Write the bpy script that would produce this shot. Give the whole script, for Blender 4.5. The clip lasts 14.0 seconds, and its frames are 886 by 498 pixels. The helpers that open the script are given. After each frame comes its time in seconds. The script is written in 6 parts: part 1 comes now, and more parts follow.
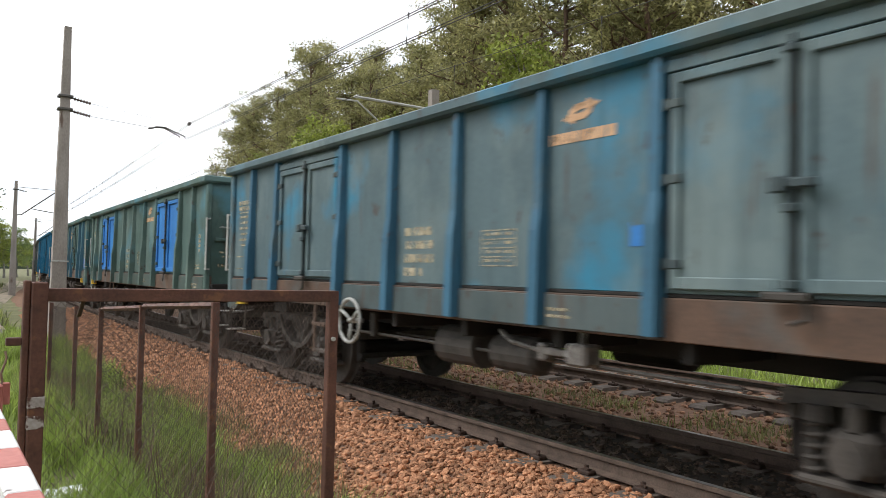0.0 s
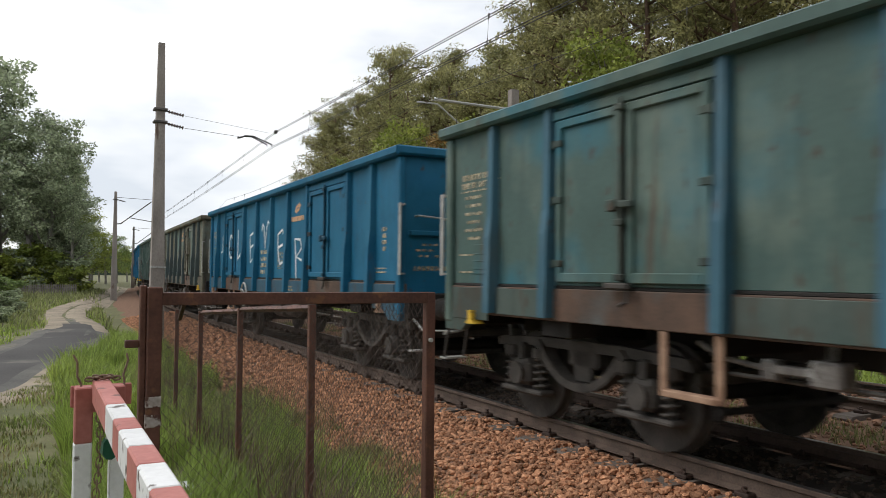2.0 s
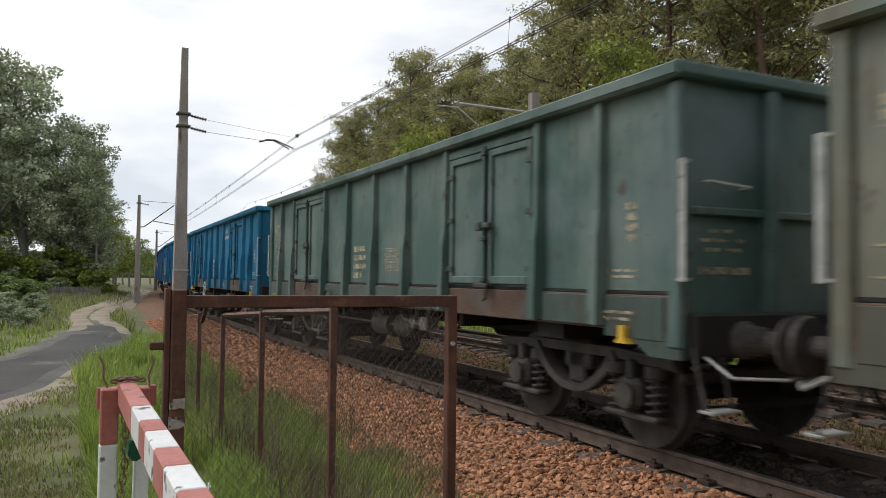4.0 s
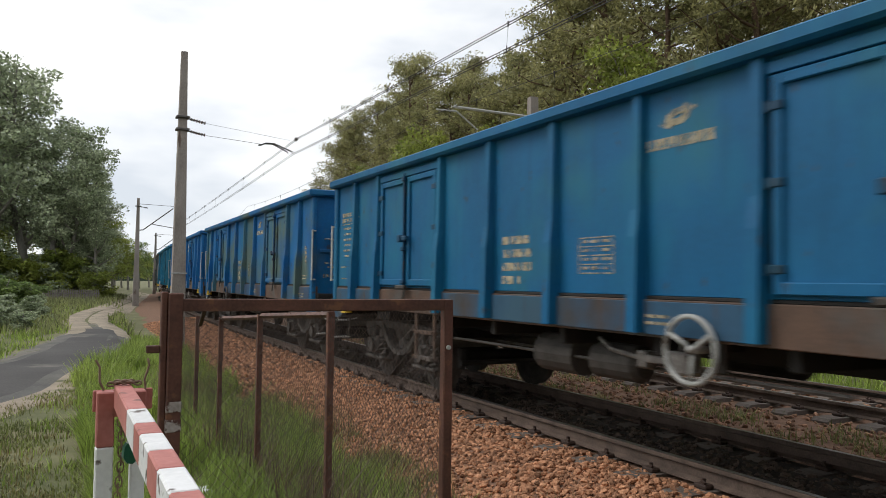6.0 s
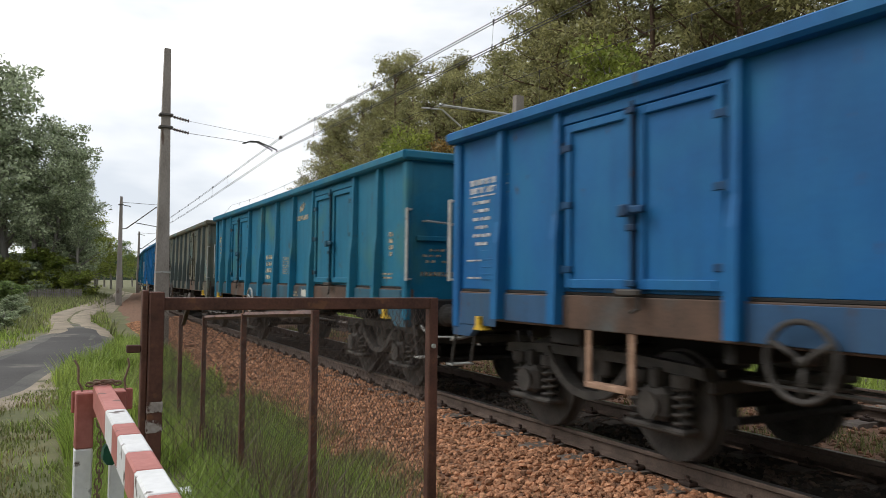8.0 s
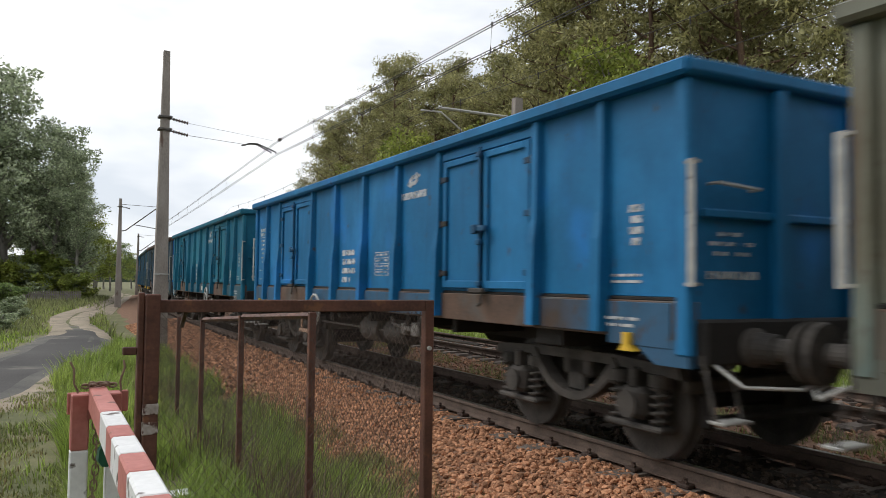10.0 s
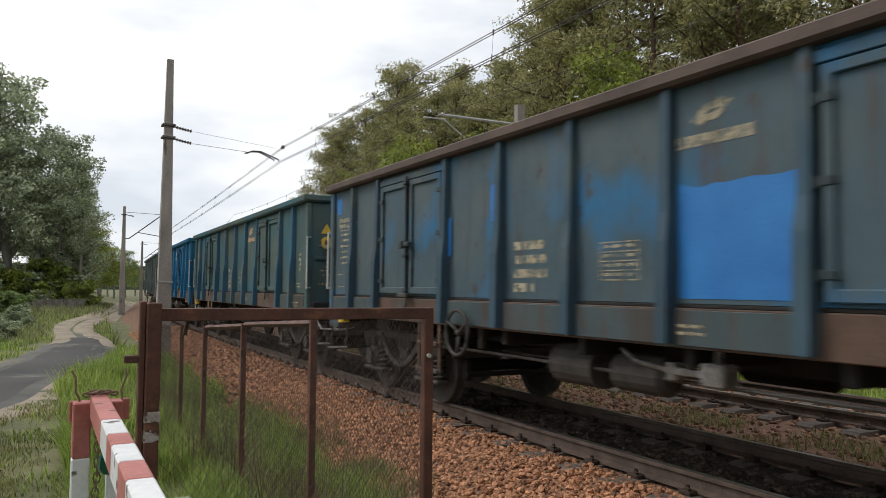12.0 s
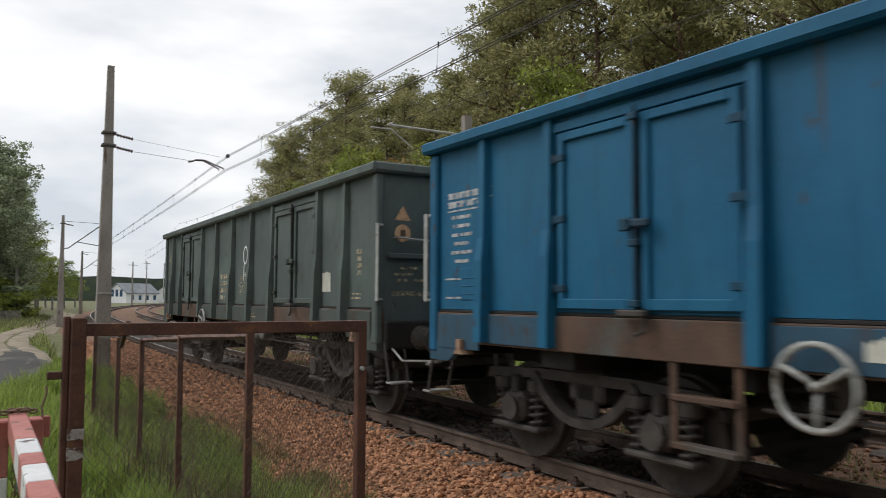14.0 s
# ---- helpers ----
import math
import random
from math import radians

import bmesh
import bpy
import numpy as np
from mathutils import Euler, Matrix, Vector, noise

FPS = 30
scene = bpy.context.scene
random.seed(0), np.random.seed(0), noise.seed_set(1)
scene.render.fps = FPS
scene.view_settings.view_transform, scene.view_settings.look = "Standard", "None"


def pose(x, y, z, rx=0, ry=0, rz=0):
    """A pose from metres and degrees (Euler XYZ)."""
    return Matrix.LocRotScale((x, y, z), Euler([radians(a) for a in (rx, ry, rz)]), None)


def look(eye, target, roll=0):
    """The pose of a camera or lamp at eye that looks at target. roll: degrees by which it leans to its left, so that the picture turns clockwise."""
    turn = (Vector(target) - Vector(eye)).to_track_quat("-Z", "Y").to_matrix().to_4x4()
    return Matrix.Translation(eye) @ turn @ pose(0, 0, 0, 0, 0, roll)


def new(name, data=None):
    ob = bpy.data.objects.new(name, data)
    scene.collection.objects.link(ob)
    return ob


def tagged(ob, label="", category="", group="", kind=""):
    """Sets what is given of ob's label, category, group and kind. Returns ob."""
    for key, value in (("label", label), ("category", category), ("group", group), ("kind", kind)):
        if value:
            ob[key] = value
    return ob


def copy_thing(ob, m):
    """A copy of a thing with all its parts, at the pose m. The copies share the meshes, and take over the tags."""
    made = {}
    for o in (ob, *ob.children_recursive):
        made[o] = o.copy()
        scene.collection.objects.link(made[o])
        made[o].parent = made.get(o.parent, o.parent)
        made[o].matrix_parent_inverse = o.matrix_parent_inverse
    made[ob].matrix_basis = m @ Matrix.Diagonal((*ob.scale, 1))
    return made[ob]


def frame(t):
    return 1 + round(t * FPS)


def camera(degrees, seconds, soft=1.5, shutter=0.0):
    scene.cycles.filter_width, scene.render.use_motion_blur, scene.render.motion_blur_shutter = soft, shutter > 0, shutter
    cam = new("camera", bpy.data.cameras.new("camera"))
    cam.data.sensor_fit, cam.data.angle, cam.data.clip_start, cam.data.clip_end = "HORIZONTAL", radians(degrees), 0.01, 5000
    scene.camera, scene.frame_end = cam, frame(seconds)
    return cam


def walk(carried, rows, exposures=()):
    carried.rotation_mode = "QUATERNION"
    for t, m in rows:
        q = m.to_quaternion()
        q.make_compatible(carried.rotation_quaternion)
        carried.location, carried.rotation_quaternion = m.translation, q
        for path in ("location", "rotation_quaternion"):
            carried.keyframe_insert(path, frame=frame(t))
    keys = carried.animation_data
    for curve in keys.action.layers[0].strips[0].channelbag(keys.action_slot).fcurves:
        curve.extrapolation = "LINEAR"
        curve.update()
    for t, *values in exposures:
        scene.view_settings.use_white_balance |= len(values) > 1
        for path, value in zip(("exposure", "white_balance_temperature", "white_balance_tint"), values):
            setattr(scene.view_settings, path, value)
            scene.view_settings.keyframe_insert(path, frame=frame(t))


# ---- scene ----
# ---- camera and its way ----
cam = camera(60.08, 14.0, soft=0.72, shutter=0.14)
EYE_Z = 1.512
# seconds, heading right of the track, pitch, lean, small shifts of the hand
VIEW = [
    (0.0, 35.09, 1.93, 1.28, 0.040, -0.037, 0.001), (0.5, 33.64, 1.83, 1.01, 0.025, -0.052, 0.005),
    (1.0, 32.06, 1.66, 0.96, 0.010, -0.030, 0.000), (1.5, 30.68, 1.60, 0.75, -0.004, -0.020, 0.002),
    (2.0, 29.09, 1.92, 0.49, -0.011, 0.000, -0.002), (2.5, 28.10, 1.95, 0.45, -0.015, 0.014, -0.004),
    (3.0, 27.93, 2.00, 0.57, -0.016, 0.017, -0.004), (3.6, 27.75, 2.09, 0.62, -0.017, 0.012, -0.003),
    (4.6, 27.40, 2.25, 0.68, -0.017, 0.003, 0.000),
    (5.5, 27.29, 2.35, 0.73, -0.017, -0.004, 0.001), (6.0, 27.66, 2.43, 0.74, -0.012, -0.011, 0.000),
    (6.5, 28.23, 2.42, 0.60, -0.009, -0.013, 0.000), (7.0, 28.42, 2.35, 0.67, -0.004, -0.007, -0.001),
    (7.5, 28.64, 2.40, 0.68, -0.003, 0.001, -0.001), (8.0, 28.74, 2.34, 0.65, 0.000, 0.006, -0.002),
    (8.5, 28.87, 2.10, 0.70, 0.000, -0.005, 0.002), (9.3, 28.83, 2.30, 0.69, 0.004, -0.008, 0.000),
    (10.2, 28.77, 2.55, 0.68, 0.009, -0.011, -0.001),
    (11.0, 28.73, 2.69, 0.66, 0.012, -0.014, -0.002), (11.5, 28.64, 2.77, 0.58, 0.013, -0.021, 0.000),
    (12.0, 28.52, 2.99, 0.50, 0.013, -0.037, 0.004), (12.5, 28.60, 3.14, 0.36, 0.016, -0.040, 0.004),
    (13.0, 28.36, 3.32, 0.38, 0.010, -0.052, 0.007), (13.5, 28.39, 3.40, 0.12, 0.017, -0.055, 0.005),
    (13.7, 28.75, 3.46, 0.12, 0.025, -0.065, 0.008), (13.8, 29.55, 3.55, 0.16, 0.034, -0.076, 0.011),
    (13.9, 30.90, 3.64, 0.20, 0.045, -0.090, 0.015), (14.0, 32.27, 3.72, 0.24, 0.056, -0.103, 0.018),
]


def view(yaw, pitch, lean, dx, dy, dz):
    eye = Vector((dx, dy, EYE_Z + dz))
    a, b = radians(yaw), radians(pitch)
    return look(eye, eye + Vector((math.sin(a) * math.cos(b), math.cos(a) * math.cos(b), math.sin(b))), lean)


walk(cam, [(t, view(*v)) for t, *v in VIEW], exposures=[(0.0, 0.66), (1.0, 0.42), (2.0, 0.16), (3.0, 0.12), (8.0, 0.16), (8.6, 0.22), (11.0, 0.14), (12.0, 0.1), (13.0, 0.06), (14.0, -0.05)])

# ---- sky and sun ----
world = bpy.data.worlds.new("overcast_sky")
scene.world = world
world.use_nodes = True
wn, wl = world.node_tree.nodes, world.node_tree.links
sky = wn.new("ShaderNodeTexSky")
sky.sky_type, sky.sun_disc = "NISHITA", False
sky.sun_elevation, sky.sun_rotation = radians(48), radians(308)
sky_gain = wn.new("ShaderNodeMix")
sky_gain.data_type, sky_gain.blend_type = "RGBA", "MULTIPLY"
sky_gain.inputs[0].default_value = 1.0
sky_gain.inputs[7].default_value = (0.10, 0.10, 0.10, 1)
wl.new(sky.outputs[0], sky_gain.inputs[6])
wco = wn.new("ShaderNodeTexCoord")
wmap = wn.new("ShaderNodeMapping")
wmap.inputs["Scale"].default_value = (1.6, 1.6, 4.5)
wl.new(wco.outputs["Generated"], wmap.inputs[0])
cloud = wn.new("ShaderNodeTexNoise")
cloud.inputs["Scale"].default_value, cloud.inputs["Detail"].default_value = 1.5, 5
wl.new(wmap.outputs[0], cloud.inputs[0])
cloud_ramp = wn.new("ShaderNodeValToRGB")
cloud_ramp.color_ramp.elements[0].position, cloud_ramp.color_ramp.elements[1].position = 0.40, 0.60
cloud_ramp.color_ramp.elements[0].color = (0.70, 0.75, 0.82, 1)
cloud_ramp.color_ramp.elements[1].color = (1.12, 1.12, 1.12, 1)
wl.new(cloud.outputs[0], cloud_ramp.inputs[0])
cover = wn.new("ShaderNodeMix")
cover.data_type = "RGBA"
cover.inputs[0].default_value = 0.92
wl.new(sky_gain.outputs[2], cover.inputs[6])
wl.new(cloud_ramp.outputs[0], cover.inputs[7])
wl.new(cover.outputs[2], wn["Background"].inputs[0])
wn["Background"].inputs[1].default_value = 1.0
sun_data = bpy.data.lights.new("sun", "SUN")
sun_data.energy, sun_data.angle, sun_data.color = 1.5, radians(26), (1.0, 0.97, 0.92)
sun = new("sun", sun_data)
sun.matrix_world = look((0, 0, 60), (0.65, -0.5, 59.1))


# ---- materials ----
def rgb(c):
    return (*c, 1.0)


def surface(name, dark, light, rough=0.8, scale=6.0, grain=60.0, bump=0.3, metal=0.0, spot=None, spot_at=0.62, spot_scale=3.0,
            stretch=(1, 1, 1), vary=0.0, island=False, ior=1.45, spot_width=0.06):
    """Colour between dark and light at two scales, with optional stains of a colour of their own."""
    m = bpy.data.materials.new(name)
    m.use_nodes = True
    n, l = m.node_tree.nodes, m.node_tree.links
    b = n["Principled BSDF"]
    b.inputs["Roughness"].default_value, b.inputs["Metallic"].default_value = rough, metal
    b.inputs["IOR"].default_value = ior
    co, mp = n.new("ShaderNodeTexCoord"), n.new("ShaderNodeMapping")
    mp.inputs["Scale"].default_value = stretch
    l.new(co.outputs["Object"], mp.inputs[0])
    big, fine = n.new("ShaderNodeTexNoise"), n.new("ShaderNodeTexNoise")
    big.inputs["Scale"].default_value, big.inputs["Detail"].default_value = scale, 4
    fine.inputs["Scale"].default_value, fine.inputs["Detail"].default_value = grain, 3
    l.new(mp.outputs[0], big.inputs[0])
    l.new(mp.outputs[0], fine.inputs[0])
    blend = n.new("ShaderNodeMath")
    blend.operation = "MULTIPLY_ADD"
    l.new(big.outputs[0], blend.inputs[0])
    blend.inputs[1].default_value = 0.65
    half = n.new("ShaderNodeMath")
    half.operation = "MULTIPLY"
    half.inputs[1].default_value = 0.35
    l.new(fine.outputs[0], half.inputs[0])
    l.new(half.outputs[0], blend.inputs[2])
    ramp = n.new("ShaderNodeValToRGB")
    ramp.color_ramp.elements[0].position, ramp.color_ramp.elements[1].position = 0.35, 0.65
    ramp.color_ramp.elements[0].color, ramp.color_ramp.elements[1].color = rgb(dark), rgb(light)
    l.new(blend.outputs[0], ramp.inputs[0])
    col = ramp.outputs[0]
    if spot:
        sn = n.new("ShaderNodeTexNoise")
        sn.inputs["Scale"].default_value, sn.inputs["Detail"].default_value = spot_scale, 6
        l.new(mp.outputs[0], sn.inputs[0])
        sr = n.new("ShaderNodeValToRGB")
        sr.color_ramp.elements[0].position, sr.color_ramp.elements[1].position = spot_at, spot_at + spot_width
        l.new(sn.outputs[0], sr.inputs[0])
        mx = n.new("ShaderNodeMix")
        mx.data_type = "RGBA"
        l.new(sr.outputs[0], mx.inputs[0])
        l.new(col, mx.inputs[6])
        mx.inputs[7].default_value = rgb(spot)
        col = mx.outputs[2]
    if vary:
        src = n.new("ShaderNodeNewGeometry").outputs["Random Per Island"] if island else n.new("ShaderNodeObjectInfo").outputs["Random"]
        hsv, rng = n.new("ShaderNodeHueSaturation"), n.new("ShaderNodeMapRange")
        rng.inputs[3].default_value, rng.inputs[4].default_value = 1 - vary, 1 + vary
        l.new(src, rng.inputs[0])
        l.new(rng.outputs[0], hsv.inputs["Value"])
        l.new(col, hsv.inputs["Color"])
        col = hsv.outputs[0]
    l.new(col, b.inputs["Base Color"])
    if bump:
        bp = n.new("ShaderNodeBump")
        bp.inputs["Strength"].default_value, bp.inputs["Distance"].default_value = bump, 0.01
        l.new(blend.outputs[0], bp.inputs["Height"])
        l.new(bp.outputs[0], b.inputs["Normal"])
    return m


def foliage(name, dark, light, rough=0.55):
    m = surface(name, dark, light, rough=rough, scale=0.6, grain=4.0, bump=0, vary=0.5, island=True)
    n, l = m.node_tree.nodes, m.node_tree.links
    b, out = n["Principled BSDF"], n["Material Output"]
    tr, mx = n.new("ShaderNodeBsdfTranslucent"), n.new("ShaderNodeMixShader")
    l.new(b.inputs["Base Color"].links[0].from_socket, tr.inputs[0])
    mx.inputs[0].default_value = 0.42
    l.new(b.outputs[0], mx.inputs[1])
    l.new(tr.outputs[0], mx.inputs[2])
    l.new(mx.outputs[0], out.inputs[0])
    return m


def paint(name, base, fade, under, amount, rust=0.5, seed=0.0):
    """Old wagon paint: base coat, faded streaks, patches where an older coat shows, rust."""
    m = surface(name, [c * 0.86 for c in base], [min(1, c * 1.12) for c in base], rough=0.55, ior=1.36, scale=1.3, grain=24.0, bump=0.12, spot=under,
                spot_at=amount - 0.06, spot_scale=0.9, spot_width=0.16)
    n, l = m.node_tree.nodes, m.node_tree.links
    b = n["Principled BSDF"]
    col = b.inputs["Base Color"].links[0].from_socket
    for nd in n:
        if nd.type == "MAPPING":
            nd.inputs["Location"].default_value = (seed * 3.1, seed * 7.3, seed * 1.7)
    co = n.new("ShaderNodeTexCoord")
    layers = ((fade, 0.47, 0.20, 0.85, (1, 1, 0.8), 0.85), ([c * 0.55 for c in base], 0.52, 0.20, 2.2, (1, 3.0, 0.3), 0.38),
              ((0.07, 0.045, 0.032), 0.66 - 0.06 * rust, 0.07, 5.5, (1, 1.2, 0.7), 0.75), ((0.085, 0.045, 0.026), 0.69 - 0.1 * rust, 0.08, 2.6, (1, 2.6, 0.25), 0.6))
    for colour, at, width, sc, stretch, full in layers:
        mp = n.new("ShaderNodeMapping")
        mp.inputs["Scale"].default_value = stretch
        mp.inputs["Location"].default_value = (seed, seed * 2.3 + sc, seed)
        l.new(co.outputs["Object"], mp.inputs[0])
        sn, sr, mx = n.new("ShaderNodeTexNoise"), n.new("ShaderNodeValToRGB"), n.new("ShaderNodeMix")
        sn.inputs["Scale"].default_value, sn.inputs["Detail"].default_value = sc, 7
        sn.inputs["Roughness"].default_value = 0.6
        l.new(mp.outputs[0], sn.inputs[0])
        sr.color_ramp.elements[0].position, sr.color_ramp.elements[1].position = at, at + width
        sr.color_ramp.elements[1].color = (full, full, full, 1)
        l.new(sn.outputs[0], sr.inputs[0])
        mx.data_type = "RGBA"
        l.new(sr.outputs[0], mx.inputs[0])
        l.new(col, mx.inputs[6])
        mx.inputs[7].default_value = rgb(colour)
        col = mx.outputs[2]
    # dents of the sheet between the ribs
    dent, push = n.new("ShaderNodeTexNoise"), n.new("ShaderNodeBump")
    dent.inputs["Scale"].default_value, dent.inputs["Detail"].default_value = 2.6, 2
    l.new(co.outputs["Object"], dent.inputs[0])
    push.inputs["Strength"].default_value, push.inputs["Distance"].default_value = 0.35, 0.03
    l.new(dent.outputs[0], push.inputs["Height"])
    l.new(b.inputs["Normal"].links[0].from_socket, push.inputs["Normal"])
    l.new(push.outputs[0], b.inputs["Normal"])
    l.new(col, b.inputs["Base Color"])
    return m


def worn(m, keep, at=0.36):
    """Lets the coat below show where a stencil has flaked."""
    n, l = m.node_tree.nodes, m.node_tree.links
    co, sn, sr = n.new("ShaderNodeTexCoord"), n.new("ShaderNodeTexNoise"), n.new("ShaderNodeValToRGB")
    sn.inputs["Scale"].default_value, sn.inputs["Detail"].default_value = 14, 5
    l.new(co.outputs["Object"], sn.inputs[0])
    sr.color_ramp.elements[0].position, sr.color_ramp.elements[1].position = at, at + 0.24
    sr.color_ramp.elements[0].color = (0.12, 0.12, 0.12, 1)
    sr.color_ramp.elements[1].color = (keep, keep, keep, 1)
    l.new(sn.outputs[0], sr.inputs[0])
    l.new(sr.outputs[0], n["Principled BSDF"].inputs["Alpha"])
    return m


M_RUST = surface("rusty_brown_paint", (0.060, 0.024, 0.016), (0.135, 0.054, 0.036), 0.6, 7, 90, 0.35, spot=(0.16, 0.07, 0.035), spot_at=0.6, spot_scale=14)
M_SILL = surface("rusty_sill_steel", (0.055, 0.035, 0.026), (0.13, 0.075, 0.05), 0.75, 2.5, 40, 0.3, spot=(0.085, 0.10, 0.10), spot_at=0.50, spot_scale=1.4, spot_width=0.2)
M_BOGIE = surface("grimy_bogie_steel", (0.028, 0.025, 0.022), (0.080, 0.070, 0.062), 0.8, 5, 50, 0.4)
M_UNDER = surface("black_underframe", (0.010, 0.009, 0.008), (0.026, 0.022, 0.02), 0.85, 3, 40, 0.3)
M_INSIDE = surface("sooty_wagon_inside", (0.02, 0.017, 0.015), (0.06, 0.045, 0.035), 0.9, 2, 30, 0.3)
M_RAIL = surface("rusty_rail_side", (0.06, 0.042, 0.033), (0.14, 0.098, 0.076), 0.8, 5, 60, 0.3)
M_RAILTOP = surface("polished_rail_head", (0.20, 0.19, 0.185), (0.34, 0.33, 0.32), 0.35, 3, 40, 0.05, metal=0.9)
M_SLEEPER = surface("stained_concrete_sleeper", (0.07, 0.055, 0.045), (0.17, 0.14, 0.12), 0.9, 3, 40, 0.4)
M_CLIP = surface("rusty_rail_clip", (0.03, 0.018, 0.013), (0.075, 0.042, 0.03), 0.8, 20, 90, 0.3)
M_STONE = surface("rusty_ballast_stone", (0.205, 0.092, 0.047), (0.48, 0.245, 0.135), 0.9, 9, 70, 0.5, vary=0.5, island=True)
M_BALLAST = surface("ballast_bed", (0.10, 0.055, 0.035), (0.27, 0.15, 0.095), 0.95, 12, 45, 0.9)
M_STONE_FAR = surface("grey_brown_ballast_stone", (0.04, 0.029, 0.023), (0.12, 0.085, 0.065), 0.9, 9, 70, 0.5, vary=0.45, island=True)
M_STONE_MID = surface("dusty_orange_ballast_stone", (0.14, 0.072, 0.043), (0.36, 0.20, 0.125), 0.9, 9, 70, 0.5, vary=0.5, island=True)
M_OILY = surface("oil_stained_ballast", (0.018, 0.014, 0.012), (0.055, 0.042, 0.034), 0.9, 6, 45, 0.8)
M_GROUND = surface("grassy_soil", (0.085, 0.092, 0.038), (0.17, 0.165, 0.075), 0.95, 0.8, 9, 0.6, spot=(0.21, 0.175, 0.115), spot_at=0.52, spot_scale=0.8, spot_width=0.25)
M_ROAD = surface("dusty_asphalt_lane", (0.042, 0.039, 0.038), (0.082, 0.077, 0.073), 0.95, 0.5, 30, 0.35, spot=(0.21, 0.19, 0.16), spot_at=0.60, spot_scale=0.6, spot_width=0.12)
M_ROADEDGE = surface("dusty_lane_margin", (0.10, 0.092, 0.078), (0.19, 0.172, 0.143), 0.95, 1.5, 30, 0.4, spot=(0.09, 0.095, 0.05), spot_at=0.56, spot_scale=2.2)
M_ROADDUST = surface("dust_on_asphalt", (0.065, 0.063, 0.06), (0.135, 0.126, 0.112), 0.95, 1.1, 30, 0.35)
M_SAND = surface("sandy_verge", (0.20, 0.165, 0.12), (0.35, 0.29, 0.22), 0.95, 1.2, 25, 0.4, spot=(0.10, 0.10, 0.05), spot_at=0.6, spot_scale=1.6)
M_GRASS = foliage("grass_blades", (0.14, 0.215, 0.034), (0.35, 0.43, 0.10))
M_MEADOW = foliage("pale_meadow_grass", (0.14, 0.165, 0.06), (0.31, 0.32, 0.14))
M_DRYGRASS = foliage("dry_grass_blades", (0.15, 0.13, 0.055), (0.27, 0.23, 0.11))
M_PINE = foliage("pine_needles", (0.17, 0.172, 0.070), (0.385, 0.36, 0.16))
M_LEAF = foliage("young_green_leaves", (0.14, 0.185, 0.034), (0.34, 0.375, 0.08))
M_LEAFDARK = foliage("dark_green_leaves", (0.10, 0.155, 0.045), (0.25, 0.32, 0.10))
M_SILVER = foliage("silvery_green_leaves", (0.17, 0.22, 0.11), (0.48, 0.53, 0.36))
M_RUSTLEAF = foliage("russet_leaves", (0.16, 0.10, 0.03), (0.30, 0.19, 0.06))
M_BARK = surface("pine_bark", (0.07, 0.045, 0.03), (0.19, 0.12, 0.08), 0.95, 4, 30, 0.8, stretch=(1, 1, 0.25))
M_GREYBARK = surface("pale_grey_bark", (0.13, 0.12, 0.10), (0.30, 0.28, 0.25), 0.95, 4, 30, 0.6, stretch=(1, 1, 0.3))
M_CONCRETE = surface("weathered_concrete_pole", (0.19, 0.165, 0.145), (0.33, 0.295, 0.265), 0.9, 2.2, 45, 0.35, stretch=(1, 1, 0.35), spot=(0.13, 0.09, 0.07), spot_at=0.62, spot_scale=2.5)
M_STEEL = surface("dark_galvanised_steel", (0.06, 0.055, 0.05), (0.14, 0.13, 0.12), 0.6, 10, 60, 0.2, metal=0.3)
M_ARM = surface("pale_galvanised_arm", (0.36, 0.36, 0.33), (0.52, 0.52, 0.48), 0.6, 6, 60, 0.1)
M_WIRE = surface("dark_copper_wire", (0.035, 0.032, 0.03), (0.07, 0.065, 0.06), 0.6, 10, 60, 0)
M_PORCELAIN = surface("brown_porcelain", (0.03, 0.02, 0.018), (0.07, 0.045, 0.038), 0.25, 10, 60, 0)
M_MESH = surface("rusted_mesh_wire", (0.030, 0.019, 0.014), (0.075, 0.046, 0.034), 0.75, 9, 60, 0.1)
M_BARWHITE = surface("chipped_white_paint", (0.62, 0.62, 0.62), (0.80, 0.80, 0.80), 0.55, 4, 60, 0.15, spot=(0.10, 0.075, 0.06), spot_at=0.64, spot_scale=16)
M_BARRED = surface("faded_red_paint", (0.36, 0.115, 0.095), (0.50, 0.19, 0.165), 0.6, 5, 60, 0.15, spot=(0.16, 0.07, 0.055), spot_at=0.64, spot_scale=15)
M_LOCK = surface("green_padlock_enamel", (0.006, 0.06, 0.035), (0.012, 0.10, 0.06), 0.3, 10, 80, 0.05)
M_CHROME = surface("worn_bright_steel", (0.42, 0.42, 0.41), (0.6, 0.6, 0.58), 0.35, 20, 80, 0.05, metal=0.8)
M_YELLOW = surface("yellow_enamel", (0.58, 0.36, 0.03), (0.74, 0.48, 0.06), 0.5, 8, 60, 0.05, spot=(0.10, 0.07, 0.04), spot_at=0.62, spot_scale=12)
M_PALE = surface("pale_grey_enamel", (0.26, 0.26, 0.245), (0.42, 0.42, 0.40), 0.55, 8, 60, 0.05, spot=(0.12, 0.09, 0.07), spot_at=0.62, spot_scale=12)
M_VALVE = surface("dusty_valve_enamel", (0.08, 0.072, 0.065), (0.22, 0.20, 0.185), 0.7, 9, 60, 0.2, spot=(0.36, 0.35, 0.33), spot_at=0.56, spot_scale=6)
